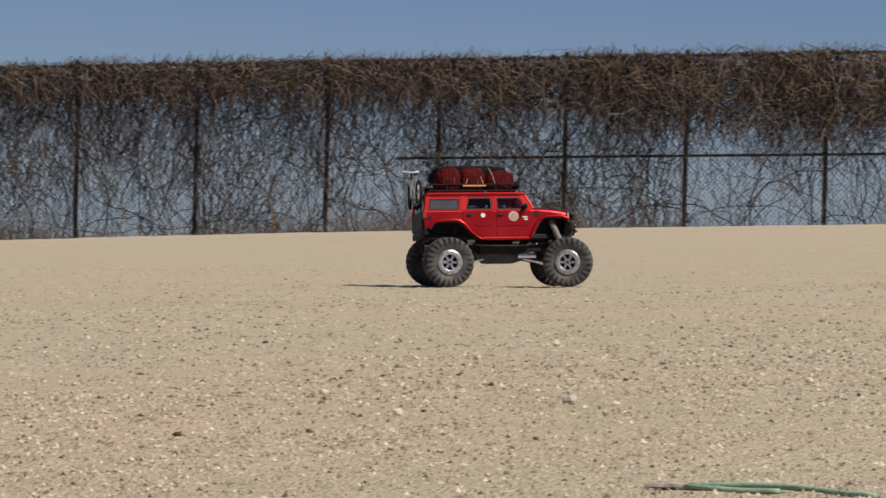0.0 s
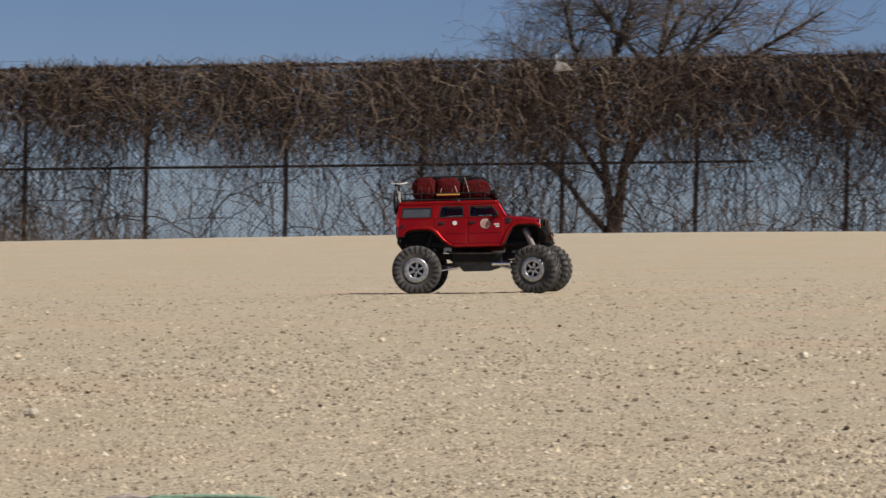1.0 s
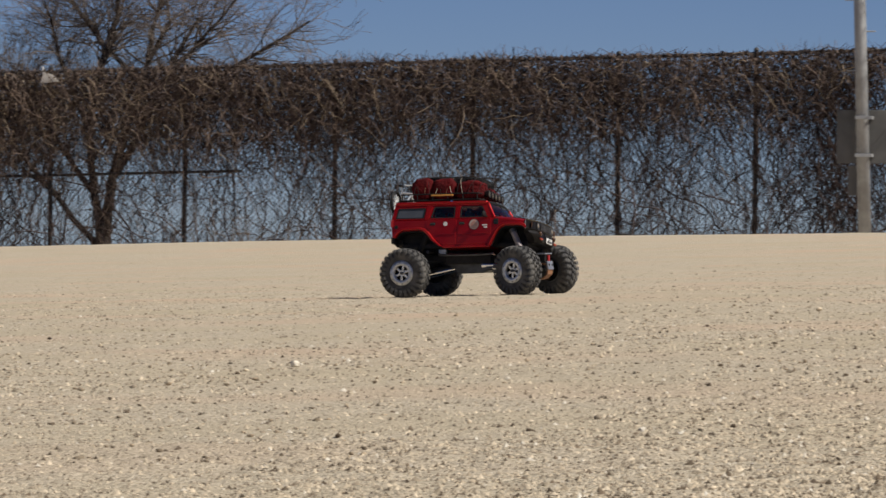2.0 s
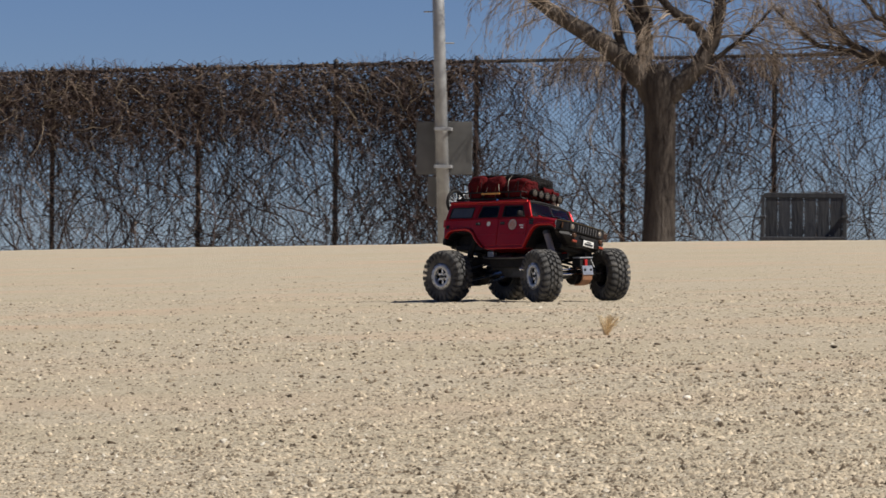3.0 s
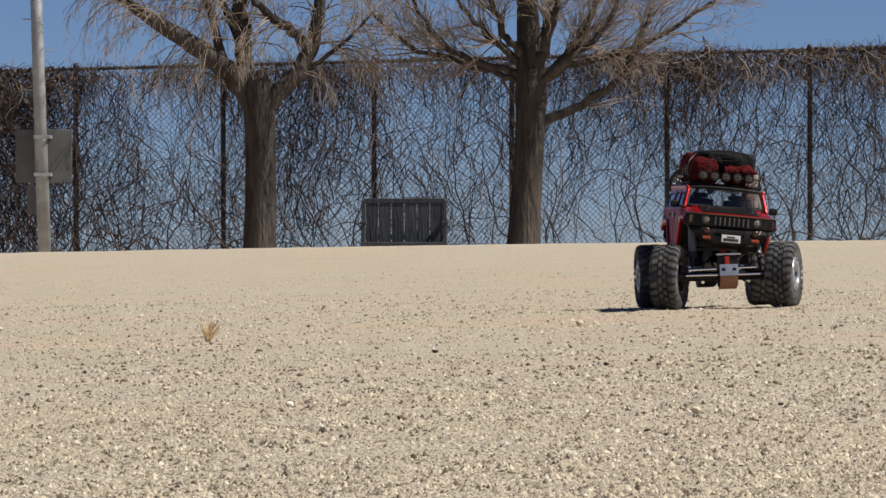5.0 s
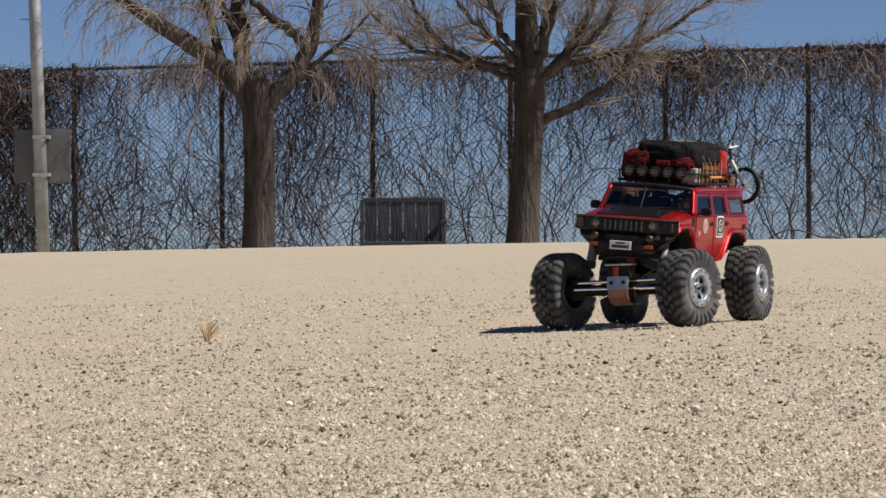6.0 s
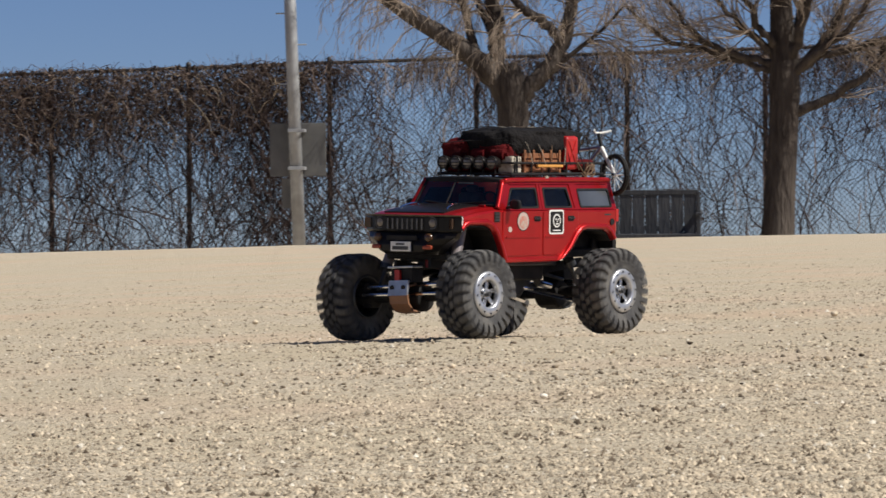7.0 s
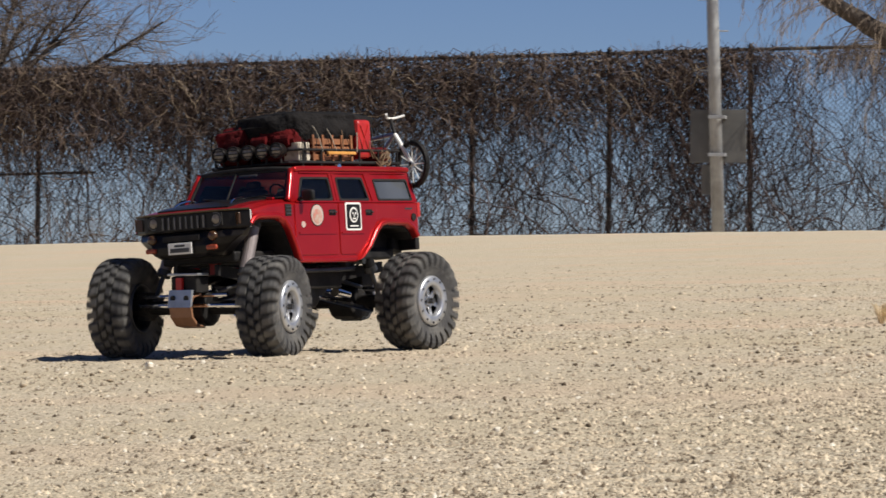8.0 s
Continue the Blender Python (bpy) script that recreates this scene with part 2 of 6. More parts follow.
# posts at their true spacing, metres along the fence
POSTS = [-28.0, -26.0, -24.02, -22.0, -19.84, -18.04, -16.03, -14.16, -12.04, -10.02, -7.95, -6.02, -3.88, -1.94, 0.09, 1.99, 3.93, 5.95, 8.02, 9.91, 12.05, 14.02, 16.0, 18.0]


def build_fence():
    fence = new("chain_link_fence")
    x, y = fence_at(0)
    fence.location = (x, y, float(ground_z(x, y)))
    tagged(fence, "tall black chain-link fence overgrown with bare vines", "fence")
    bpy.context.view_layer.update()
    inv = fence.matrix_world.inverted()
    for s in POSTS:
        x, y = fence_at(s)
        z0, z1 = float(ground_z(x, y)) - 0.05, fence_top(s) + 0.05
        bm = bmesh.new()
        add_rod(bm, (x, y, z0), (x, y, z1), 0.036, seg=12)
        add_rod(bm, (x, y, z1), (x, y, z1 + 0.035), 0.044, 0.02, seg=12)
        bm.transform(inv)
        part("post", bm, M_POST, fence, smooth=False)
    for a, b in zip(POSTS[:-1], POSTS[1:]):
        (x0, y0), (x1, y1) = fence_at(a), fence_at(b)
        part("top_rail", rod(inv @ Vector((x0, y0, fence_top(a))), inv @ Vector((x1, y1, fence_top(b))), 0.024), M_POST, fence)
    (x0, y0), (x1, y1) = fence_at(-18.7), fence_at(-5.2)
    part("middle_rail", rod(inv @ Vector((x0, y0 - 0.05, fence_top(-18.7) - 1.455)), inv @ Vector((x1, y1 - 0.05, fence_top(-5.2) - 1.455)), 0.02), M_POST, fence)
    # woven wire, two families of slanting wires
    lines = []
    pitch, wave = 0.075, 0.004
    s0, s1 = POSTS[0], POSTS[-1]
    for fam in (-1, 1):
        s = s0 - 3.2
        while s < s1 + 3.2:
            pts = []
            for h in (0.02, 3.1):
                q = s + fam * (h - 1.5)
                pts.append((q, h))
            (qa, ha), (qb, hb) = pts
            # clip to the fence's ends
            if min(qa, qb) > s0 and max(qa, qb) < s1:
                p = []
                for q, h in pts:
                    x, y = fence_at(q)
                    p.append((x, y + 0.03 * fam * 0.1 - 0.04, fence_top(q) - 3.08 + h))
                lines.append((p, [0.0026, 0.0026]))
            s += pitch
    v, f = tubes(lines, 4)
    v = v - np.array(fence.location)
    wire = new("wire_mesh", mesh_of("wire_mesh", v, f, M_WIRE))
    under(fence, wire)
    wire["kind"] = "stuff"
    return fence


def cover(s):
    """Depth in metres of the vine thatch that hangs from the top of the fence, along it."""
    pts = [(-30, 0.36), (-24, 0.34), (-18, 0.50), (-15, 0.85), (-12, 1.0), (-7, 1.0), (-2, 0.92), (2, 0.92), (3.4, 0.72), (4.0, 0.12), (10.5, 0.1), (12.2, 0.3), (18, 0.4)]
    return float(np.interp(s, [p[0] for p in pts], [p[1] for p in pts]))


def strand(s, h, length, heading, curl, n, thick, depth=0.12, droop=0.0, ceiling=0.02):
    """A wandering stem on the fence from (s, h above the top), as (points, radii)."""
    step = length / (n - 1)
    a, p = heading, []
    d = rng.normal(0, depth)
    for i in range(n):
        x, y = fence_at(s)
        p.append((x, y - 0.05 + d, fence_top(s) + h))
        a += rng.normal(0, curl)
        if droop:
            a += droop * math.sin(-math.pi / 2 - a)
        s += math.cos(a) * step
        h += math.sin(a) * step
        d += rng.normal(0, 0.02)
        h = max(h, -3.0)
        if h > ceiling + 0.03 * math.sin(s * 3.1) + 0.02 * math.sin(s * 11):
            a = -abs(math.remainder(a, 2 * math.pi))
    return np.array(p), np.linspace(thick, thick * 0.45, n)


def build_vines():
    dark, brown, pale = [], [], []
    s0, s1 = POSTS[0], POSTS[-1]
    # thatch along the top
    s = s0
    while s < s1:
        c = cover(s)
        count = 0.0019 / max(c, 0.05)
        s += min(count, 0.025) * rng.uniform(0.4, 1.0)
        top = 0.0 + 0.03 * math.sin(s * 2.3) + 0.02 * rng.normal()
        h = top - c * 1.15 * rng.beta(1.0, 1.5)
        L = rng.uniform(0.2, 0.65)
        k = rng.random()
        g = strand(s, h, L, rng.uniform(-2.8, 0.1), 0.6, 5, rng.uniform(0.003, 0.0078), 0.13, 0.16)
        shade = float(np.interp(s, [-9, -3, 8, 11], [0.0, 1.0, 1.0, 0.0]))
        if k < 0.55 - 0.25 * shade:
            brown.append(g)
        elif k < 0.80 + 0.10 * shade:
            dark.append(g)
        else:
            pale.append(g)
    # hair of the thatch above the rail
    for _ in range(150):
        s = rng.uniform(s0, s1)
        if cover(s) > 0.2 or rng.random() < 0.25:
            (brown if rng.random() < 0.7 else pale).append(strand(s, rng.uniform(-0.14, 0.02), rng.uniform(0.12, 0.34), rng.uniform(0.2, 2.9), 0.45, 9, 0.0019, 0.1, 0.22, 0.22))
    # stems hanging from the thatch, and stems that climb from the ground
    for _ in range(1500):
        s = rng.uniform(s0, s1)
        c = cover(s)
        h = -c * rng.uniform(0.6, 1.0)
        dark.append(strand(s, h, rng.uniform(0.4, 1.3), -math.pi / 2 + rng.normal(0, 0.3), 0.35, 11, rng.uniform(0.004, 0.008), 0.06, 0.2))
    for _ in range(420):
        s = rng.uniform(s0, s1)
        dark.append(strand(s, -2.9, rng.uniform(1.5, 3.0), math.pi / 2 + rng.normal(0, 0.25), 0.26, 18, rng.uniform(0.006, 0.016), 0.05))
    # fine tangle over the whole wire, in clumps with gaps between
    for _ in range(44000):
        s = rng.uniform(s0, s1)
        h = -3.0 * rng.beta(1.0, 1.7 if s < 3.9 else 1.5)
        clump = fbm(np.array([s + 40.0]), np.array([h * 0.6 + 9.0]), 0.8, 51, 3)[0]
        if rng.random() > (0.62 + 2.2 * clump) * np.interp(s, [-28, -20, -17, -12, -9, 0, 2.0, 3.9, 4.1, 7.0, 8.0], [0.85, 1.05, 1.35, 1.25, 1.15, 0.95, 1.1, 1.15, 1.6, 1.4, 0.62]):
            continue
        g = strand(s, h, rng.uniform(0.3, 1.0), rng.uniform(0, 6.3) if rng.random() < 0.12 else rng.choice([-1.57, 1.57]) + rng.normal(0, 0.42), 0.30, 6, rng.uniform(0.0026, 0.0056) * (2.1 if rng.random() < 0.2 else 1.0), 0.05)
        (dark if rng.random() < (0.60 if s < -1.0 else 0.85) else brown).append(g)
    # a thicket where the thatch reaches the ground beside the pole
    for _ in range(825):
        s = rng.normal(3.2, 0.55)
        dark.append(strand(min(s, 3.95), rng.uniform(-2.7, -0.6), rng.uniform(0.4, 1.0), rng.choice([-1.57, 1.57]) + rng.normal(0, 0.35), 0.34, 7, rng.uniform(0.004, 0.010), 0.08))
    for name, lines, m, label in (("climbing_vine", dark, M_VINE, "bare dark climbing vine stems on the fence"),
                                  ("vine_thatch", brown, M_VINE_TOP, "brown dead vine thatch along the fence top"),
                                  ("bleached_vine", pale, M_VINE_PALE, "bleached pale vine strands in the thatch")):
        tagged(tube_object(name, lines, m), label, "vine", kind="stuff")


def build_leaves():
    """Dead leaves caught in the thatch: small bent quads."""
    n = 60000
    g = np.random.default_rng(77)
    s = g.uniform(POSTS[0], POSTS[-1], n)
    c = np.array([cover(q) for q in s])
    keep = g.random(n) < np.clip((c - 0.18) / 0.45, 0.02, 1)
    s, c = s[keep], c[keep]
    n = len(s)
    clump = fbm(s + 50, s * 0 + 3, 1.1, 61, 3)
    drop = g.beta(1.0, 1.6, n) * c * (1.15 + 1.2 * clump)
    low = g.random(n) < 0.12
    drop = np.where(low, drop + g.uniform(0, 1.4, n), drop)
    p = np.stack([FENCE_A[0] + FENCE_DIR[0] * s, FENCE_A[1] + FENCE_DIR[1] * s - 0.04 + g.normal(0, 0.10, n), fence_top(s) + 0.03 - drop], -1)
    u = g.normal(0, 1, (n, 3))
    u /= np.linalg.norm(u, axis=1, keepdims=True)
    w = np.cross(u, g.normal(0, 1, (n, 3)))
    w /= np.linalg.norm(w, axis=1, keepdims=True)
    size = (g.uniform(0.018, 0.044, n) * np.where(low, 0.6, 1))[:, None]
    fold = np.cross(u, w) * size * 0.35
    v = np.stack([p - u * size, p - w * size * 0.55 + fold, p + u * size, p + w * size * 0.55 + fold], 1).reshape(-1, 3)
    f = np.arange(n * 4).reshape(-1, 4)
    ob = new("dead_leaves", mesh_of("dead_leaves", v, f, M_LEAF))
    tagged(ob, "dark brown dead leaves caught in the vine thatch", "leaves", kind="stuff")


def build_brush():
    """Low dry scrub at the foot of the fence."""
    lines = []
    for s_mid, width, height, count in ((-25.6, 1.5, 0.62, 420), (-23.6, 1.0, 0.35, 160), (-21.0, 1.4, 0.38, 240), (-18.6, 1.6, 0.62, 300), (-16.6, 1.4, 0.7, 260), (-14.6, 1.0, 0.5, 120), (-5.0, 0.7, 0.5, 50)):
        for _ in range(count):
            s = s_mid + rng.normal(0, width * 0.5)
            x, y = fence_at(s)
            y -= rng.uniform(0.1, 0.7)
            z = float(ground_z(x, y))
            p = limb((x, y, z), (rng.normal(0, 0.5), rng.normal(0, 0.4), 1), (0.42 + height) * rng.uniform(0.5, 1.05), rng.uniform(0.004, 0.009), 7, 0.2, -0.02, 0.002)
            lines.append(p[:2])
            for _ in range(2):
                i = int(rng.integers(2, 6))
                lines.append(limb(p[0][i], (rng.normal(), rng.normal(), 0.5), 0.25 * rng.uniform(0.5, 1.2), 0.003, 5, 0.3, 0, 0.002)[:2])
    tagged(tube_object("dry_scrub", lines, M_BUSH), "low dry brown scrub along the fence foot", "scrub", kind="stuff")


def build_flood_lamp():
    """The small pale lamp on one of the posts."""
    x, y = fence_at(-7.95)
    lamp = new("flood_lamp")
    lamp.location = (x + 0.02, y - 0.14, 2.0)
    tagged(lamp, "small pale flood lamp fixed high on a fence post", "lamp")
    part("housing", prism_xz([(-0.13, 0.0), (0.12, 0.03), (0.03, 0.13), (-0.08, 0.15)], -0.07, 0.05), M_LAMPCASE, lamp)
    part("bracket", rod((-0.02, 0.0, 0.02), (-0.02, 0.11, -0.06), 0.012), M_POST, lamp)
    part("sensor", rod((-0.10, 0.0, 0.14), (-0.11, 0.0, 0.24), 0.02, 0.014), M_LAMPCASE, lamp)


def prism_xz(outline, y0, y1):
    bm = bmesh.new()
    a = [bm.verts.new((x, y0, z)) for x, z in outline]
    b = [bm.verts.new((x, y1, z)) for x, z in outline]
    bm.faces.new(a)
    bm.faces.new(b[::-1])
    for i in range(len(a)):
        bm.faces.new((a[i], b[i], b[(i + 1) % len(a)], a[(i + 1) % len(a)]))
    return bm


build_fence()
build_vines()
build_leaves()


# ---- trees ----
def limb(p, d, length, r0, n, wander, lift, r1=None):
    """A crooked limb: (points, radii) and its end direction."""
    d = Vector(d).normalized()
    pts, step = [Vector(p)], length / (n - 1)
    for i in range(n - 1):
        d = (d + Vector(rng.normal(0, wander, 3)) + Vector((0, 0, lift))).normalized()
        pts.append(pts[-1] + d * step)
    return np.array([tuple(q) for q in pts]), np.linspace(r0, r0 * 0.35 if r1 is None else r1, n), d


def twigs_from(line, out, count, level, length, droop, spread=0.9):
    """Grows ever finer twigs from a limb into the list out."""
    p, r = line
    for _ in range(count):
        i = int(rng.integers(max(1, int(len(p) * 0.38)), len(p)))
        t = Vector(p[i] - p[i - 1]).normalized()
        side = Vector(rng.normal(0, 1, 3)).normalized()
        d = (t + side * spread).normalized()
        L = length * rng.uniform(0.5, 1.2)
        q, rr, _ = limb(p[i], d, L, min(r[i] * 0.55, 0.020 * L), 6, 0.18, -droop, 0.0032)
        out.append((q, rr))
        if level > 0:
            twigs_from((q, rr), out, int(rng.integers(3, 6)), level - 1, length * 0.55, droop * 1.3, spread)


def build_tree(name, label, x, y, trunk, limbs, droop, twig_len, twig_bark, level=2):
    """A bare tree: a tapered trunk, main limbs as parts, a crown of fine twigs.
    limbs: rows of bends, radii, twigs; or of start (a point, or an earlier limb and how far along it), way, length, thickness, wander, lift, twigs."""
    z = float(ground_z(x, y)) - 0.05
    tree = new(name)
    tree.location = (x, y, z)
    tagged(tree, label, "tree")
    v, f = tubes([trunk], 14)
    ob = new("trunk", mesh_of("trunk", v, f, M_BARK, smooth=True))
    under(tree, ob)
    out, grown = [], []
    for row in limbs:
        if len(row) == 3:
            # a limb by its bends and radii
            q, rr = bent(row[0], row[1], 16)
            q[1:] += rng.normal(0, 0.018, (15, 3))
            grown.append((q, rr))
            v, f = tubes([(q, rr)], 10)
            under(tree, new("limb", mesh_of("limb", v, f, M_BARK, smooth=True)))
            twigs_from((q, rr), out, int(row[2] * 0.62), level, twig_len, droop, 0.75)
            continue
        start, way, length, thick, wander, lift, count = row
        if len(start) == 2:
            p, r = grown[start[0]]
            k = int(start[1] * (len(p) - 1))
            start, thick = p[k], min(thick, r[k] * 0.9)
        q, rr, _ = limb(start, way, length, thick, 15, wander, lift)
        grown.append((q, rr))
        v, f = tubes([(q, rr)], 9)
        under(tree, new("limb", mesh_of("limb", v, f, M_BARK, smooth=True)))
        twigs_from((q, rr), out, count, level, twig_len, droop)
    v, f = tubes(out, 3)
    under(tree, new("crown", mesh_of("crown", v, f, twig_bark, smooth=True)), "fine bare twigs")
    return tree


build_brush()
build_flood_lamp()


def bent(points, radii, n=14):
    """A polyline through few points, resampled smoothly, with radii."""
    p, r = np.asarray(points, float), np.asarray(radii, float)
    t = np.linspace(0, 1, len(p))
    u = np.linspace(0, 1, n)
    q = np.stack([np.interp(u, t, p[:, i]) for i in range(3)], 1)
    for _ in range(2):
        q[1:-1] = (q[:-2] + 2 * q[1:-1] + q[2:]) / 4
    return q, np.interp(u, t, r)


# the tree with hanging twigs beside the pole
build_tree("deciduous_tree", "bare park tree with forked grey-brown trunk and drooping twigs", -2.09, 58.0,
           bent([(0, 0, -0.1), (0.0, 0, 0.15), (0.03, 0, 0.8), (0.03, 0, 1.6), (0.02, 0, 2.2), (-0.02, 0, 2.5), (-0.05, 0, 2.7)], [0.32, 0.225, 0.205, 0.195, 0.205, 0.21, 0.13]),
           [([(0.0, 0, 2.10), (-0.16, 0, 2.46), (-0.44, -0.03, 2.79), (-0.80, -0.05, 3.0), (-1.27, -0.1, 3.31), (-2.0, -0.2, 3.8)], [0.15, 0.155, 0.14, 0.125, 0.10, 0.05], 62),
            ([(-0.22, 0, 2.55), (-0.19, 0.02, 2.85), (-0.18, 0.03, 3.1), (-0.21, 0.05, 3.45), (-0.28, 0.1, 4.4)], [0.10, 0.115, 0.11, 0.10, 0.05], 44),
            ([(0.02, 0, 2.12), (0.14, 0, 2.32), (0.335, 0, 2.48), (0.59, 0.03, 2.79), (0.69, 0.03, 3.1), (0.77, 0.04, 3.4), (0.88, 0.1, 4.3)], [0.13, 0.13, 0.12, 0.11, 0.095, 0.085, 0.04], 60),
            ([(0.62, 0, 3.0), (0.39, -0.05, 3.28), (0.08, -0.1, 3.46), (-0.2, -0.15, 3.8)], [0.07, 0.07, 0.055, 0.03], 34),
            ((0, 0.45), (-0.35, 0.2, 1), 1.8, 0.07, 0.07, 0.01, 44),
            ((0, 0.25), (0.1, 0.5, 1), 2.0, 0.07, 0.07, 0.01, 30),
            ((2, 0.4), (0.9, -0.2, 0.45), 1.3, 0.04, 0.09, 0.02, 26)],
           0.20, 0.75, M_TWIG)
# the upright tree behind the truck's turn
build_tree("deciduous_tree", "bare park tree with upright trunk and many spreading tan twigs", 1.30, 58.2,
           bent([(0, 0, -0.1), (0.0, 0, 0.15), (0.04, 0, 0.9), (0.10, 0, 1.8), (0.12, 0, 2.4), (0.10, 0, 2.8), (0.07, 0, 3.4), (0.03, 0, 4.6)], [0.31, 0.235, 0.20, 0.19, 0.205, 0.175, 0.14, 0.06], 20),
           [([(0.20, 0, 2.0), (0.40, -0.02, 2.08), (0.72, -0.05, 2.20), (1.29, -0.08, 2.59), (1.50, -0.1, 2.92), (1.62, -0.1, 3.5)], [0.07, 0.065, 0.055, 0.048, 0.038, 0.025], 46),
            ([(0.16, 0, 2.45), (0.36, 0.03, 2.64), (0.62, 0.05, 2.90), (0.82, 0.08, 3.2), (1.0, 0.1, 3.7)], [0.10, 0.09, 0.07, 0.055, 0.03], 60),
            ([(0.20, 0, 2.60), (0.45, 0.1, 2.72), (1.12, 0.1, 2.85), (1.8, 0.1, 3.1), (2.4, 0.1, 3.55)], [0.05, 0.05, 0.045, 0.034, 0.02], 60),
            ([(0.02, 0, 2.60), (-0.2, 0, 2.70), (-0.60, 0.0, 2.76), (-1.10, 0.0, 3.05), (-1.4, 0.0, 3.6)], [0.055, 0.05, 0.045, 0.035, 0.02], 56),
            ([(0.02, -0.02, 2.70), (-0.1, -0.05, 2.85), (-0.46, -0.1, 3.1), (-0.85, -0.2, 3.6)], [0.06, 0.055, 0.042, 0.025], 56),
            ([(0.02, 0, 2.50), (-0.2, 0.05, 2.60), (-0.52, 0.1, 2.67), (-1.0, 0.1, 2.85), (-1.5, 0.1, 2.98), (-1.95, 0.1, 3.4)], [0.045, 0.042, 0.038, 0.033, 0.028, 0.016], 50),
            ([(0.14, -0.05, 2.6), (0.3, -0.2, 2.95), (0.42, -0.35, 3.5), (0.5, -0.5, 4.0)], [0.07, 0.065, 0.05, 0.03], 56),
            ([(0.10, 0.1, 2.7), (0.25, 0.3, 3.0), (0.35, 0.5, 3.5), (0.4, 0.6, 4.0)], [0.06, 0.055, 0.045, 0.03], 44),
            ([(0.18, -0.05, 2.5), (0.5, -0.25, 2.75), (0.95, -0.4, 3.05), (1.25, -0.5, 3.6)], [0.06, 0.055, 0.042, 0.022], 60),
            ([(0.05, -0.05, 2.8), (-0.2, -0.3, 3.05), (-0.4, -0.4, 3.5), (-0.5, -0.5, 4.0)], [0.055, 0.05, 0.04, 0.02], 50)],
           -0.03, 0.72, M_TWIG)
# the many-stemmed tree at the fence
build_tree("deciduous_tree", "bare many-stemmed tree with dense twigs growing behind the fence", -16.2, 63.2,
           bent([(0, 0, -0.1), (0, 0, 0.2), (-0.02, 0, 0.5), (-0.03, 0, 0.8)], [0.20, 0.14, 0.12, 0.09], 8),
           [((-0.02, 0, 0.45), (0.30, 0, 1), 3.4, 0.085, 0.08, 0.01, 40),
            ((-0.04, 0, 0.5), (-0.15, 0.1, 1), 3.2, 0.07, 0.08, 0.0, 40),
            ((0, 0.3), (0.75, 0.1, 1), 2.6, 0.06, 0.07, -0.01, 40),
            ((1, 0.25), (-0.7, 0.1, 0.8), 2.2, 0.05, 0.08, 0.0, 40),
            ((0, 0.6), (0.95, 0, 0.42), 3.0, 0.05, 0.05, 0.012, 36),
            ((1, 0.5), (-0.5, -0.2, 1), 2.0, 0.05, 0.08, 0.0, 36),
            ((2, 0.5), (0.5, 0.2, 0.9), 2.2, 0.045, 0.07, 0.0, 36),
            ((-0.05, 0, 0.4), (-0.75, 0.1, 0.7), 2.6, 0.05, 0.09, 0.03, 54),
            ((0, 0.75), (-0.8, 0.0, 0.55), 2.0, 0.045, 0.07, 0.02, 54),
            ((1, 0.7), (0.15, 0.0, 1), 1.8, 0.045, 0.07, 0.02, 54),
            ((0, 0.85), (0.2, 0.0, 1), 1.8, 0.045, 0.07, 0.02, 54)],
           0.0, 1.0, M_TWIG_DARK)


# ---- light pole with a sign ----
def build_pole():
    x, y = -4.785, 57.6
    z = float(ground_z(x, y))
    pole = new("lamp_pole")
    pole.location = (x, y, z)
    tagged(pole, "weathered grey steel pole on the sand by the fence", "pole")
    part("shaft", rod((0, 0, -0.1), (-0.20, 0, 6.2), 0.085, 0.07, 20), M_POLE, pole, smooth=True)
    part("base_collar", rod((0, 0, -0.02), (0, 0, 0.06), 0.12, 0.11, 20), M_POLE, pole)
    for h, side in ((2.95, 1), (2.45, -1), (3.35, -1), (3.75, 1)):
        part("step_peg", rod((-0.032 * h, 0, h), (-0.032 * h + side * 0.19, 0, h), 0.009), M_POLE, pole)
    sign = new("signboard")
    sign.location = (x - 0.035, y + 0.12, z + 1.61)
    tagged(sign, "grey back of a square signboard clamped to the pole", "sign")
    part("panel", box(-0.36, 0.36, -0.012, 0.012, -0.34, 0.34, 0.006), M_SIGN, sign)
    part("lower_plate", box(-0.21, -0.02, -0.01, 0.01, -0.75, -0.37, 0.004), M_SIGN, sign)
    for h in (-0.24, 0.24):
        bm = box(-0.11, 0.11, -0.225, -0.21, h - 0.022, h + 0.022, 0.004)
        for q in (-0.1, 0.1):
            add_box(bm, q - 0.01, q + 0.01, -0.215, -0.01, h - 0.02, h + 0.02)
        part("clamp", bm, M_POLE, sign)


build_pole()


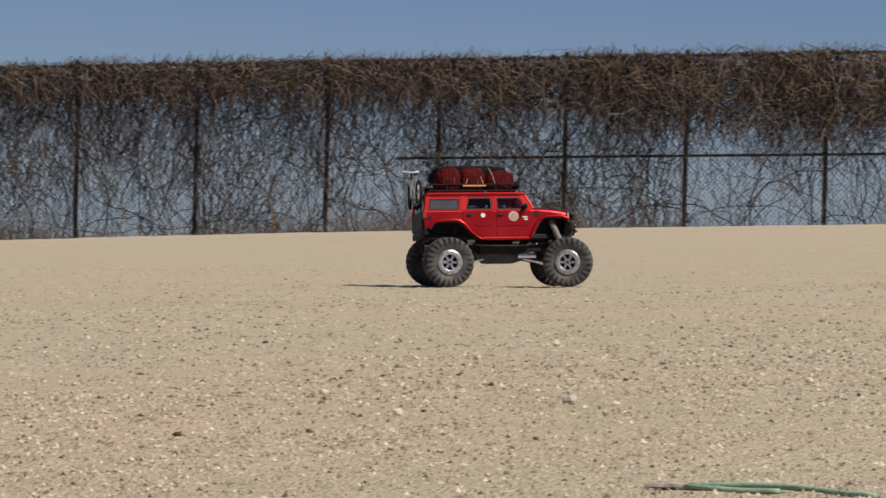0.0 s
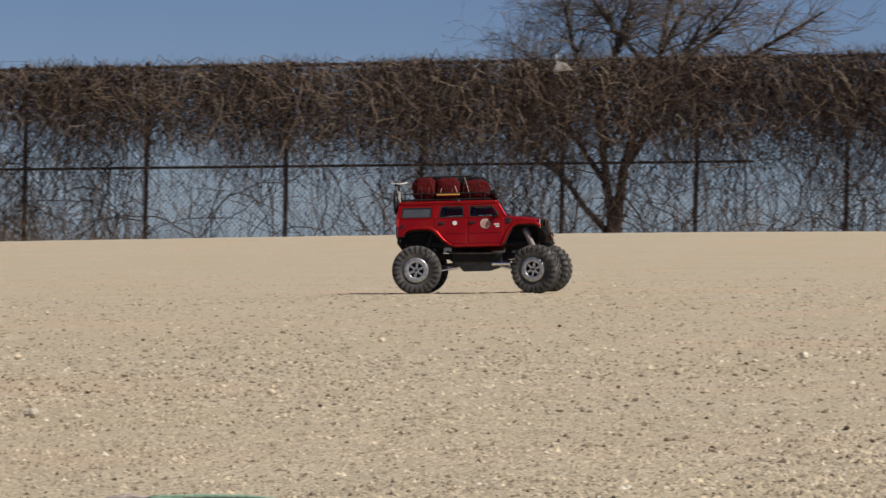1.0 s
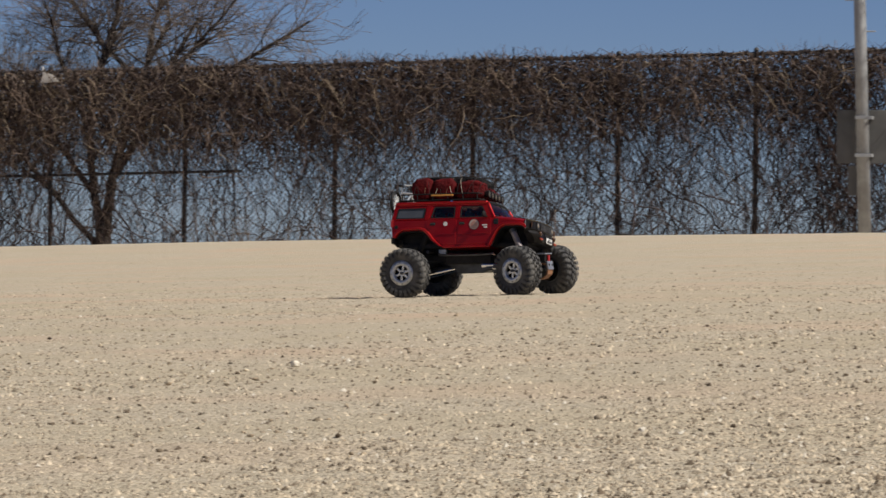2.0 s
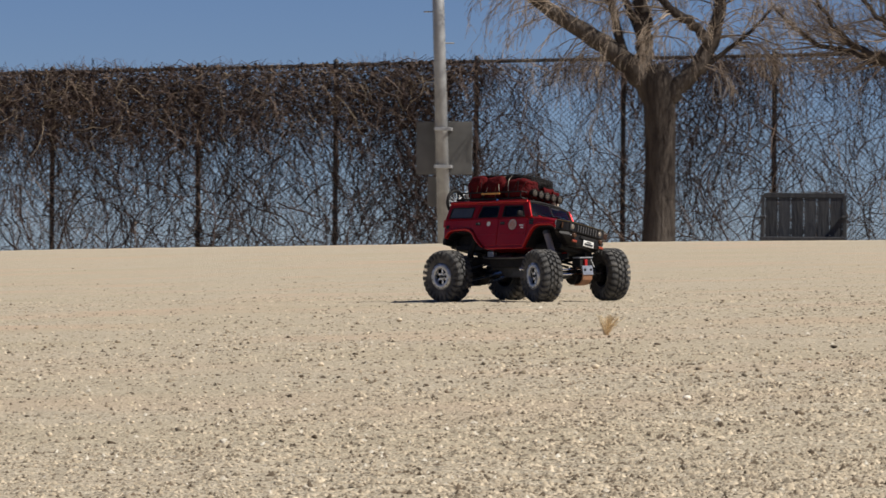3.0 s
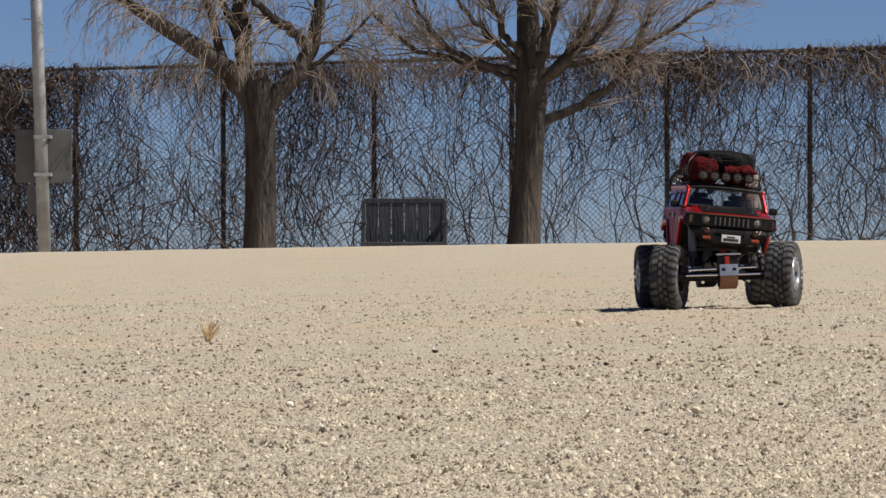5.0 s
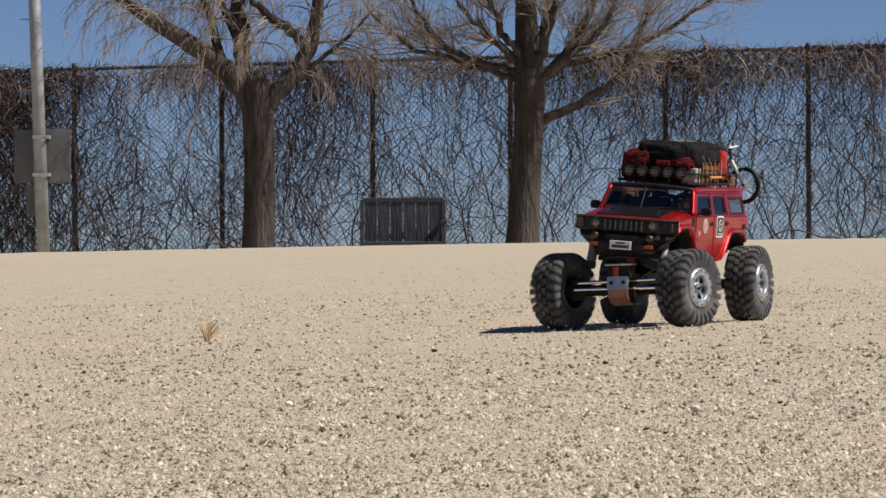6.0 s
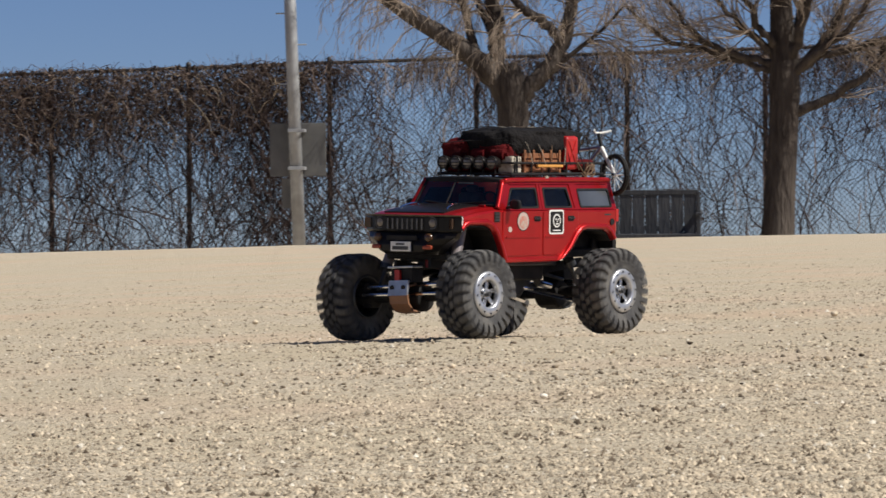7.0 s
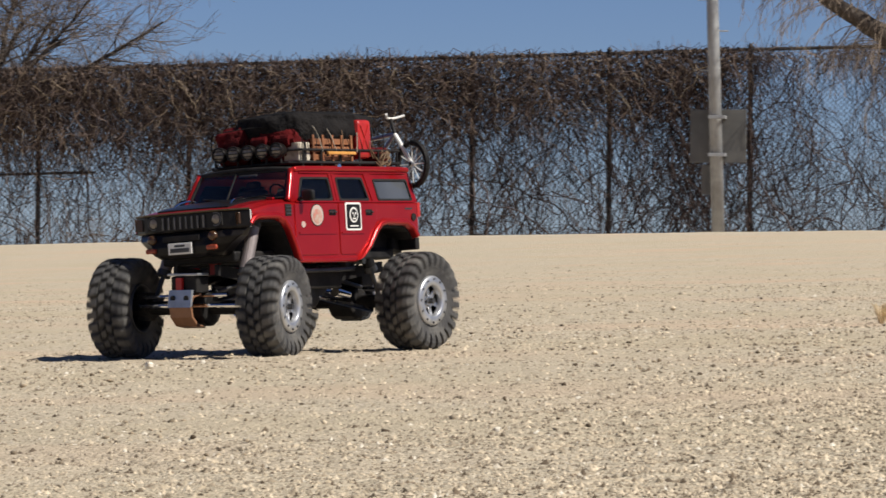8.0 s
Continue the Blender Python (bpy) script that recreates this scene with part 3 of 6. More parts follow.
def build_bench():
    x, y = -0.22, 57.2
    z = float(ground_z(x, y))
    bench = new("park_bench")
    bench.location = (x, y, z)
    tagged(bench, "dark weathered wooden park bench with a vertical-slat back", "bench")
    W = 0.49
    for i in range(6):
        a = -W + i * 2 * W / 6
        part("back_slat", box(a + 0.004, a + 2 * W / 6 - 0.004, 0.22, 0.245, 0.42, 0.93, 0.004), M_BENCH, bench)
    part("top_rail", box(-W - 0.02, W + 0.02, 0.21, 0.26, 0.92, 0.985, 0.008), M_BENCH, bench)
    part("lower_rail", box(-W, W, 0.247, 0.275, 0.46, 0.53, 0.006), M_BENCH, bench)
    for i in range(4):
        part("seat_slat", box(-W, W, -0.24 + i * 0.115, -0.14 + i * 0.115, 0.40, 0.43, 0.006), M_BENCH, bench)
    part("front_rail", box(-W - 0.055, W + 0.05, -0.276, -0.252, 0.325, 0.425, 0.006), M_BENCH, bench)
    for sx in (-1, 1):
        q = sx * (W + 0.025)
        part("back_leg", box(q - 0.025, q + 0.025, 0.21, 0.26, 0, 0.96, 0.006), M_BENCH, bench)
        part("front_leg", box(q - 0.025, q + 0.025, -0.25, -0.2, 0, 0.66, 0.006), M_BENCH, bench)
        part("armrest", box(q - 0.04, q + 0.04, -0.29, 0.24, 0.66, 0.695, 0.008), M_BENCH, bench)
        part("seat_rail", box(q - 0.02, q + 0.02, -0.2, 0.21, 0.33, 0.398, 0.004), M_BENCH, bench)


build_bench()


# ---- the truck ----
M_RED = mat("red_lacquer", (0.41, 0.007, 0.009), 0.32, 0.55, second=(0.35, 0.006, 0.008), scale=30, coat=0.32, spec=0.3, grime=(0.42, 0.016, 0.014), grime_scale=14)
M_DARK = mat("black_plastic", (0.010, 0.0095, 0.0098), 0.6, second=(0.022, 0.02, 0.019), scale=60, bump=0.15, bump_scale=400, spec=0.2)
M_GLOSS = mat("black_gloss", (0.009, 0.008, 0.008), 0.30, second=(0.014, 0.012, 0.011), scale=40, spec=0.2)
M_RUB = mat("tyre_rubber", (0.040, 0.039, 0.040), 0.85, second=(0.068, 0.066, 0.064), scale=70, bump=0.35, bump_scale=300, grime=(0.125, 0.118, 0.107), grime_scale=30)
M_SILVER = mat("satin_aluminium", (0.38, 0.39, 0.41), 0.36, 0.7, second=(0.52, 0.53, 0.55), scale=60, bump=0.1, bump_scale=300)
M_SPOKE = mat("worn_chrome", (0.62, 0.63, 0.66), 0.24, 0.9, second=(0.35, 0.35, 0.36), scale=120)
M_CHROME = mat("chrome", (0.80, 0.80, 0.82), 0.10, 1.0, second=(0.7, 0.7, 0.72), scale=80)
M_STEEL = mat("dark_steel", (0.10, 0.10, 0.105), 0.45, 0.7, second=(0.06, 0.06, 0.06), scale=50, bump=0.1, bump_scale=300)
M_GUARD = mat("sand_coloured_guard", (0.29, 0.14, 0.07), 0.6, second=(0.21, 0.10, 0.05), scale=40, bump=0.2, bump_scale=200)


def glazing(name, tint, gloss=0.03, index=1.75):
    """A thin tinted pane: lets the view through, with a clear reflection on top."""
    m = bpy.data.materials.new(name)
    m.use_nodes = True
    n, l = m.node_tree.nodes, m.node_tree.links
    n.remove(n["Principled BSDF"])
    see, shine, fres, mix = n.new("ShaderNodeBsdfTransparent"), n.new("ShaderNodeBsdfGlossy"), n.new("ShaderNodeFresnel"), n.new("ShaderNodeMixShader")
    see.inputs["Color"].default_value = (*tint, 1)
    shine.inputs["Roughness"].default_value = gloss
    fres.inputs["IOR"].default_value = index
    l.new(fres.outputs[0], mix.inputs[0])
    l.new(see.outputs[0], mix.inputs[1])
    l.new(shine.outputs[0], mix.inputs[2])
    l.new(mix.outputs[0], n["Material Output"].inputs["Surface"])
    return m


M_GLASS = glazing("tinted_window", (0.90, 0.91, 0.91), 0.04, 1.45)
# opaque pane: the pale sky in the glass is put into its colour
M_QUARTER = mat("sky_toned_pane", (0.105, 0.115, 0.130), 0.10, 0.25, second=(0.075, 0.082, 0.095), scale=18, spec=0.6)
M_SCREEN = glazing("windscreen_glass", (0.95, 0.96, 0.96), 0.12, 1.75)
M_SEAT = mat("dark_seat_cloth", (0.045, 0.040, 0.040), 0.9, second=(0.075, 0.066, 0.062), scale=80, bump=0.3, bump_scale=300)
M_STRAW = mat("yellow_cloth", (0.52, 0.42, 0.16), 0.85, second=(0.36, 0.27, 0.10), scale=90, bump=0.3, bump_scale=300)
M_DAMPER = mat("dusty_damper", (0.30, 0.255, 0.25), 0.5, 0.35, second=(0.22, 0.19, 0.185), scale=50, bump=0.1, bump_scale=300)
M_WHITE = mat("white_decal", (0.78, 0.77, 0.74), 0.5, second=(0.68, 0.67, 0.63), scale=90)
M_GREYDECAL = mat("grey_decal", (0.42, 0.40, 0.36), 0.5, second=(0.55, 0.30, 0.25), scale=160)
M_BADGE = mat("faded_badge", (0.45, 0.16, 0.12), 0.5, second=(0.40, 0.34, 0.28), scale=180)
M_GOLD = mat("amber_bar", (0.62, 0.30, 0.07), 0.35, second=(0.52, 0.24, 0.05), scale=60)
M_AMBER = mat("amber_lens", (0.06, 0.032, 0.014), 0.25, second=(0.07, 0.03, 0.012), scale=90)
M_LENS = mat("lamp_lens", (0.25, 0.215, 0.175), 0.2, 0.1, second=(0.16, 0.135, 0.11), scale=200)
M_BAG = mat("dark_red_canvas", (0.070, 0.004, 0.005), 0.85, second=(0.088, 0.005, 0.006), scale=60, bump=0.5, bump_scale=120, grime=(0.045, 0.005, 0.006), grime_scale=20, spec=0.12)
M_TARP = mat("black_tarpaulin", (0.007, 0.0065, 0.007), 0.9, second=(0.015, 0.0135, 0.0135), scale=40, bump=0.6, bump_scale=70, spec=0.12)
M_CAN = mat("red_can", (0.33, 0.011, 0.010), 0.4, second=(0.42, 0.016, 0.012), scale=50)
M_CRATE = mat("crate_wood", (0.27, 0.105, 0.04), 0.65, second=(0.16, 0.06, 0.025), scale=60, bump=0.3, bump_scale=150, stretch=(0.2, 1, 1))
M_SLAT = mat("dull_grille_metal", (0.19, 0.18, 0.17), 0.45, 0.6, second=(0.12, 0.115, 0.11), scale=80)
M_TRIM = mat("dull_bronze", (0.13, 0.095, 0.045), 0.45, 0.5, second=(0.08, 0.058, 0.03), scale=60)
M_ORANGE = mat("orange_reflector", (0.33, 0.055, 0.02), 0.35, second=(0.22, 0.035, 0.015), scale=80)
M_ROPE = mat("brown_rope", (0.20, 0.125, 0.07), 0.85, second=(0.11, 0.07, 0.04), scale=120)
M_CORD = mat("pale_cord", (0.58, 0.52, 0.42), 0.8, second=(0.3, 0.26, 0.2), scale=80)
WB, TR, RW, KING = 0.3389, 0.2371, 0.0675, 0.088


def prism(outline, y0, y1, bevel=0.0):
    """A bmesh: an outline in x and z, drawn out from y0 to y1, its rims bevelled."""
    bm = bmesh.new()
    a = [bm.verts.new((x, y0, z)) for x, z in outline]
    b = [bm.verts.new((x, y1, z)) for x, z in outline]
    bm.faces.new(a)
    bm.faces.new(b[::-1])
    n = len(a)
    for i in range(n):
        bm.faces.new((a[i], b[i], b[(i + 1) % n], a[(i + 1) % n]))
    bmesh.ops.recalc_face_normals(bm, faces=bm.faces)
    if bevel:
        es = [e for e in bm.edges if abs(e.verts[0].co.y - e.verts[1].co.y) < 1e-6]
        bmesh.ops.bevel(bm, geom=es, offset=bevel, segments=2, affect="EDGES", profile=0.5)
    return bm


def prism_up(outline, z0, z1, bevel=0.0):
    """A bmesh: an outline in x and y, drawn up from z0 to z1, its rims bevelled."""
    bm = prism([(x, y) for x, y in outline], z0, z1, bevel)
    for v in bm.verts:
        v.co = Vector((v.co.x, v.co.z, v.co.y))
    return bm


def rounded(w, h, r, n=4):
    """A rounded rectangle outline round the origin."""
    out = []
    for cx, cz, a0 in ((w - r, h - r, 0), (-w + r, h - r, 90), (-w + r, -h + r, 180), (w - r, -h + r, 270)):
        out += [(cx + r * math.cos(radians(a0 + 90 * i / n)), cz + r * math.sin(radians(a0 + 90 * i / n))) for i in range(n + 1)]
    return out


def lathe(profile, seg, axis="y"):
    """A bmesh turned round the y axis from rows of (y, radius)."""
    bm = bmesh.new()
    rings = []
    for y, r in profile:
        rings.append([bm.verts.new((r * math.cos(2 * math.pi * i / seg), y, r * math.sin(2 * math.pi * i / seg))) for i in range(seg)])
    for p, q in zip(rings[:-1], rings[1:]):
        for i in range(seg):
            bm.faces.new((p[i], p[(i + 1) % seg], q[(i + 1) % seg], q[i]))
    return bm


def curve_rod(points, r, seg=6, n=None):
    """A bmesh tube along points."""
    p = np.asarray(points, float)
    if n:
        p, _ = bent(p, np.ones(len(p)), n)
    v, f = tubes([(p, np.full(len(p), r))], seg)
    bm = bmesh.new()
    vs = [bm.verts.new(tuple(q)) for q in v]
    for a in f:
        bm.faces.new([vs[i] for i in a])
    bm.faces.new(vs[:seg][::-1])
    bm.faces.new(vs[-seg:])
    return bm


def build_wheel(parent):
    """One wheel, its outer side towards +y, its middle at the origin."""
    bm = lathe([(0.017, 0.0335), (0.021, 0.0335), (0.0235, 0.032), (0.0225, 0.029), (0.015, 0.0275), (0.008, 0.0275), (-0.012, 0.0275), (-0.024, 0.030), (-0.0255, 0.0335), (-0.019, 0.0335)], 40)
    wheel = part("wheel", bm, M_STEEL, parent, "silver beadlock wheel with a black lugged tyre", smooth=True)
    # tyre: carcass and lugs in one mesh
    bm = bmesh.new()
    lugs = 25
    # rows across the tread of one half: half width and radius between the lugs, then on them, and the slant of the lugs
    half = [(0.0004, 0.0568, 0.0004, 0.0568, -0.10), (0.0012, 0.0568, 0.0010, 0.0672, -0.10), (0.0080, 0.0568, 0.0082, 0.0677, 0.04), (0.0090, 0.0568, 0.0094, 0.0600, 0.10), (0.0102, 0.0567, 0.0104, 0.0600, 0.30), (0.0114, 0.0566, 0.0112, 0.0677, 0.36),
            (0.0190, 0.0556, 0.0208, 0.0670, 0.48), (0.0225, 0.0540, 0.0266, 0.0642, 0.54), (0.0242, 0.0520, 0.0290, 0.0585, 0.56), (0.0256, 0.0485, 0.0288, 0.0520, 0.56),
            (0.0264, 0.0460, 0.0272, 0.0466, 0.56), (0.0258, 0.0430, 0.0258, 0.0430, 0.56), (0.0235, 0.0360, 0.0235, 0.0360, 0.56), (0.0205, 0.0310, 0.0205, 0.0310, 0.56)]
    cols = ((0.0, 0), (0.13, 0), (0.21, 1), (0.40, 1), (0.60, 1), (0.80, 1), (0.88, 0))
    rings = []
    for side, rows in ((-1, half[::-1]), (1, half)):
        for y0, r0, y1, r1, slant in rows:
            ring = []
            for k in range(lugs):
                for at_, up in cols:
                    ang = 2 * math.pi * (k + at_ + slant + (0.5 if side > 0 else 0.0)) / lugs
                    r, y = (r1, y1) if up else (r0, y0)
                    ring.append(bm.verts.new((r * math.cos(ang), side * y, r * math.sin(ang))))
            rings.append(ring)
    for p, q in zip(rings[:-1], rings[1:]):
        for k in range(len(p)):
            bm.faces.new((p[k], p[(k + 1) % len(p)], q[(k + 1) % len(p)], q[k]))
    part("tyre", bm, M_RUB, wheel, "black rubber tyre with chunky lugs")
    # bolted outer ring
    bm = lathe([(0.0190, 0.0205), (0.0258, 0.0208), (0.0268, 0.0222), (0.0268, 0.0328), (0.0245, 0.0345), (0.0205, 0.0345)], 40)
    part("beadlock_ring", bm, M_SILVER, wheel, smooth=True)
    for k in range(12):
        t = 2 * math.pi * (k + 0.5) / 12
        bm = rod((0.0298 * math.cos(t), 0.0262, 0.0298 * math.sin(t)), (0.0298 * math.cos(t), 0.0284, 0.0298 * math.sin(t)), 0.0014, seg=6)
        part("bolt", bm, M_STEEL, wheel)
    # six-armed centre
    bm = bmesh.new()
    for k in range(6):
        t = 2 * math.pi * k / 6
        add_box(bm, 0.006, 0.0262, 0.0135, 0.0195, -0.0036, 0.0036, 0.001, pose(0, 0, 0, 0, math.degrees(t), 0))
    add_rod(bm, (0, 0.012, 0), (0, 0.0215, 0), 0.0095, 0.0085, 20)
    part("spoke_star", bm, M_SPOKE, wheel, "bright six-armed centre")
    part("hub_nut", rod((0, 0.0215, 0), (0, 0.0275, 0), 0.0042, seg=6), M_STEEL, wheel)
    part("wheel_disc", rod((0, 0.004, 0), (0, 0.010, 0), 0.0272, seg=32), M_DARK, wheel)
    return wheel


def build_chassis(truck):
    """Frame, axles, links, dampers and guards below the body."""
    for sy in (-1, 1):
        bm = prism([(-0.205, 0.122), (-0.06, 0.108), (0.06, 0.108), (0.175, 0.124), (0.175, 0.110), (0.06, 0.092), (-0.06, 0.092), (-0.205, 0.108)], sy * 0.034 - 0.003, sy * 0.034 + 0.003)
        part("frame_rail", bm, M_DARK, truck)
        part("side_step", curve_rod([(-0.09, sy * 0.066, 0.118), (-0.08, sy * 0.076, 0.113), (0.06, sy * 0.076, 0.113), (0.07, sy * 0.066, 0.118)], 0.0032, n=10), M_STEEL, truck)
        part("battery_tray", box(-0.072, 0.062, sy * 0.048 - 0.014, sy * 0.048 + 0.014, 0.088, 0.112, 0.003), M_DARK, truck)
    part("skid_plate", prism([(-0.085, 0.094), (0.09, 0.094), (0.055, 0.072), (0.024, 0.063), (-0.046, 0.062), (-0.056, 0.072)], -0.036, 0.036, 0.002), M_STEEL, truck, "worn dark skid plate")
    part("gearbox", box(-0.05, 0.03, -0.026, 0.026, 0.074, 0.122, 0.005), M_DARK, truck)
    bm = rod((-0.02, -0.022, 0.108), (-0.075, -0.022, 0.108), 0.0175, seg=20)
    part("motor", bm, M_STEEL, truck)
    for name, sx in (("front_axle", 1), ("rear_axle", -1)):
        x = sx * WB / 2
        bm = rod((x, -0.09, RW), (x, 0.09, RW), 0.0095, seg=14)
        for sy in (-1, 1):
            add_rod(bm, (x, sy * 0.078, RW), (x, sy * 0.106, RW), 0.016, 0.013, 14)
            add_box(bm, x - 0.011, x + 0.011, sy * 0.088 - 0.008, sy * 0.088 + 0.008, RW - 0.017, RW + 0.021, 0.002)
        axle = part(name, bm, M_DARK, truck)
        part("differential", prism([(x + 0.022 * math.cos(a), RW - 0.002 + 0.023 * math.sin(a)) for a in np.linspace(0, 2 * math.pi, 15)[:-1]], -0.018, 0.022, 0.004), M_DARK, axle)
        for sy in (-1, 1):
            part("lower_link", rod((x - sx * 0.008, sy * 0.048, RW - 0.012), (sx * 0.035, sy * 0.030, 0.080), 0.0035, seg=8), M_CHROME, axle)
            part("upper_link", rod((x - sx * 0.002, sy * 0.026, RW + 0.020), (sx * 0.04, sy * 0.028, 0.112), 0.003, seg=8), M_STEEL, axle)
            top, low = Vector((x - sx * 0.042, sy * (0.062 if sx > 0 else 0.046), 0.178)), Vector((x + sx * 0.004, sy * (0.070 if sx > 0 else 0.052), RW + 0.008))
            mid = low.lerp(top, 0.45)
            d = part("damper", rod(low.lerp(top, 0.34), top, 0.0085, 0.0085, 16), M_DAMPER if sx > 0 else M_DARK, truck, "grey aluminium damper" if sx > 0 else "", smooth=False)
            part("damper_rod", rod(low, mid, 0.0032, seg=8), M_STEEL, d)
            part("damper_cap", rod(top.lerp(low, 0.06), top.lerp(low, -0.03), 0.0098, seg=16), M_STEEL, d)
            part("damper_collar", rod(low.lerp(top, 0.33), low.lerp(top, 0.40), 0.0096, seg=16), M_STEEL, d)
        part("drive_shaft", rod((x - sx * 0.02, 0.004, RW + 0.004), (sx * 0.035, 0.004, 0.088), 0.005, seg=10), M_STEEL, axle)
        part("tie_rod", rod((x + sx * 0.022, -0.086, RW + 0.003), (x + sx * 0.022, 0.086, RW + 0.003), 0.0028, seg=8), M_CHROME, axle)
        part("drag_link", rod((x + sx * 0.017, -0.080, RW + 0.014), (x + sx * 0.017, 0.060, RW + 0.017), 0.0028, seg=8), M_CHROME, axle)
        # steering servo over the axle and its guard plate
        sv = part("servo", box(x + sx * 0.006, x + sx * 0.034, -0.020, 0.022, RW + 0.020, RW + 0.042, 0.002), M_DARK, axle)
        part("servo_plate", box(x + sx * 0.012, x + sx * 0.037, -0.024, 0.026, RW + 0.0425, RW + 0.046, 0.001), M_SILVER, axle)
        part("servo_horn", prism([(x + sx * 0.035 + 0.0, RW + 0.02), (x + sx * 0.040, RW + 0.02), (x + sx * 0.040, RW + 0.040), (x + sx * 0.035, RW + 0.040)], -0.008, 0.002, 0.001), M_CAN, axle, "red anodised servo horn")
        prof = [(0.018, 0.020), (0.038, 0.016), (0.043, 0.004), (0.040, -0.012), (0.028, -0.024), (0.010, -0.027), (0.010, -0.024), (0.026, -0.021), (0.036, -0.011), (0.039, 0.004), (0.035, 0.013), (0.018, 0.017)]
        part("axle_guard", prism([(x + sx * a, RW + b) for a, b in prof], -0.018, 0.018, 0.0008), M_GUARD if sx > 0 else M_STEEL, axle, "bent tan guard plate" if sx > 0 else "")
        bm = prism([(x + sx * a, RW + b) for a, b in [(0.0445, 0.001), (0.0405, 0.024), (0.036, 0.024), (0.040, 0.002)]], -0.019, 0.019, 0.0008)
        gp = part("guard_bracket", bm, M_SILVER, axle)
        # black discs on the unpierced plate stand for the shade in its holes
        for sy in (-1, 1):
            part("bracket_hole", rod((x + sx * 0.0405, sy * 0.011, RW + 0.013), (x + sx * 0.0432, sy * 0.011, RW + 0.0125), 0.0042, seg=12), M_DARK, axle)
    part("silencer", rod((0.035, -0.058, 0.083), (0.085, -0.060, 0.083), 0.0075, 0.006, 14), M_CHROME, truck, "bright metal tube")
    part("silencer", rod((-0.060, 0.058, 0.083), (-0.100, 0.052, 0.078), 0.0065, 0.005, 14), M_CHROME, truck, "bright metal tube")
    for k, (x, y, z, mm) in enumerate(((0.095, 0.030, 0.112, M_SILVER), (-0.09, -0.034, 0.122, M_SILVER), (0.11, -0.028, 0.116, M_STEEL), (0.125, 0.0, 0.118, M_CAN), (-0.12, 0.036, 0.118, M_STEEL), (0.075, 0.050, 0.116, M_STEEL))):
        part("bracket", box(x - 0.011, x + 0.011, y - 0.007, y + 0.007, z - 0.008, z + 0.008, 0.0015), mm, truck)
    part("upper_cross_member", rod((0.125, -0.062, 0.124), (0.125, 0.062, 0.124), 0.0045, seg=10), M_STEEL, truck)
    part("upper_cross_member", rod((-0.125, -0.062, 0.124), (-0.125, 0.062, 0.124), 0.0045, seg=10), M_STEEL, truck)
    part("receiver_box", box(-0.15, -0.095, -0.024, 0.024, 0.118, 0.142, 0.003), M_DARK, truck)
    # loom of cables behind the rear axle
    for k in range(4):
        y = -0.03 + 0.02 * k
        part("cable", curve_rod([(-0.06, y, 0.12), (-0.10, y - 0.01, 0.104), (-0.13, y + 0.012, 0.112), (-0.165, y, 0.126)], 0.0018, 5, 12), M_DARK, truck)


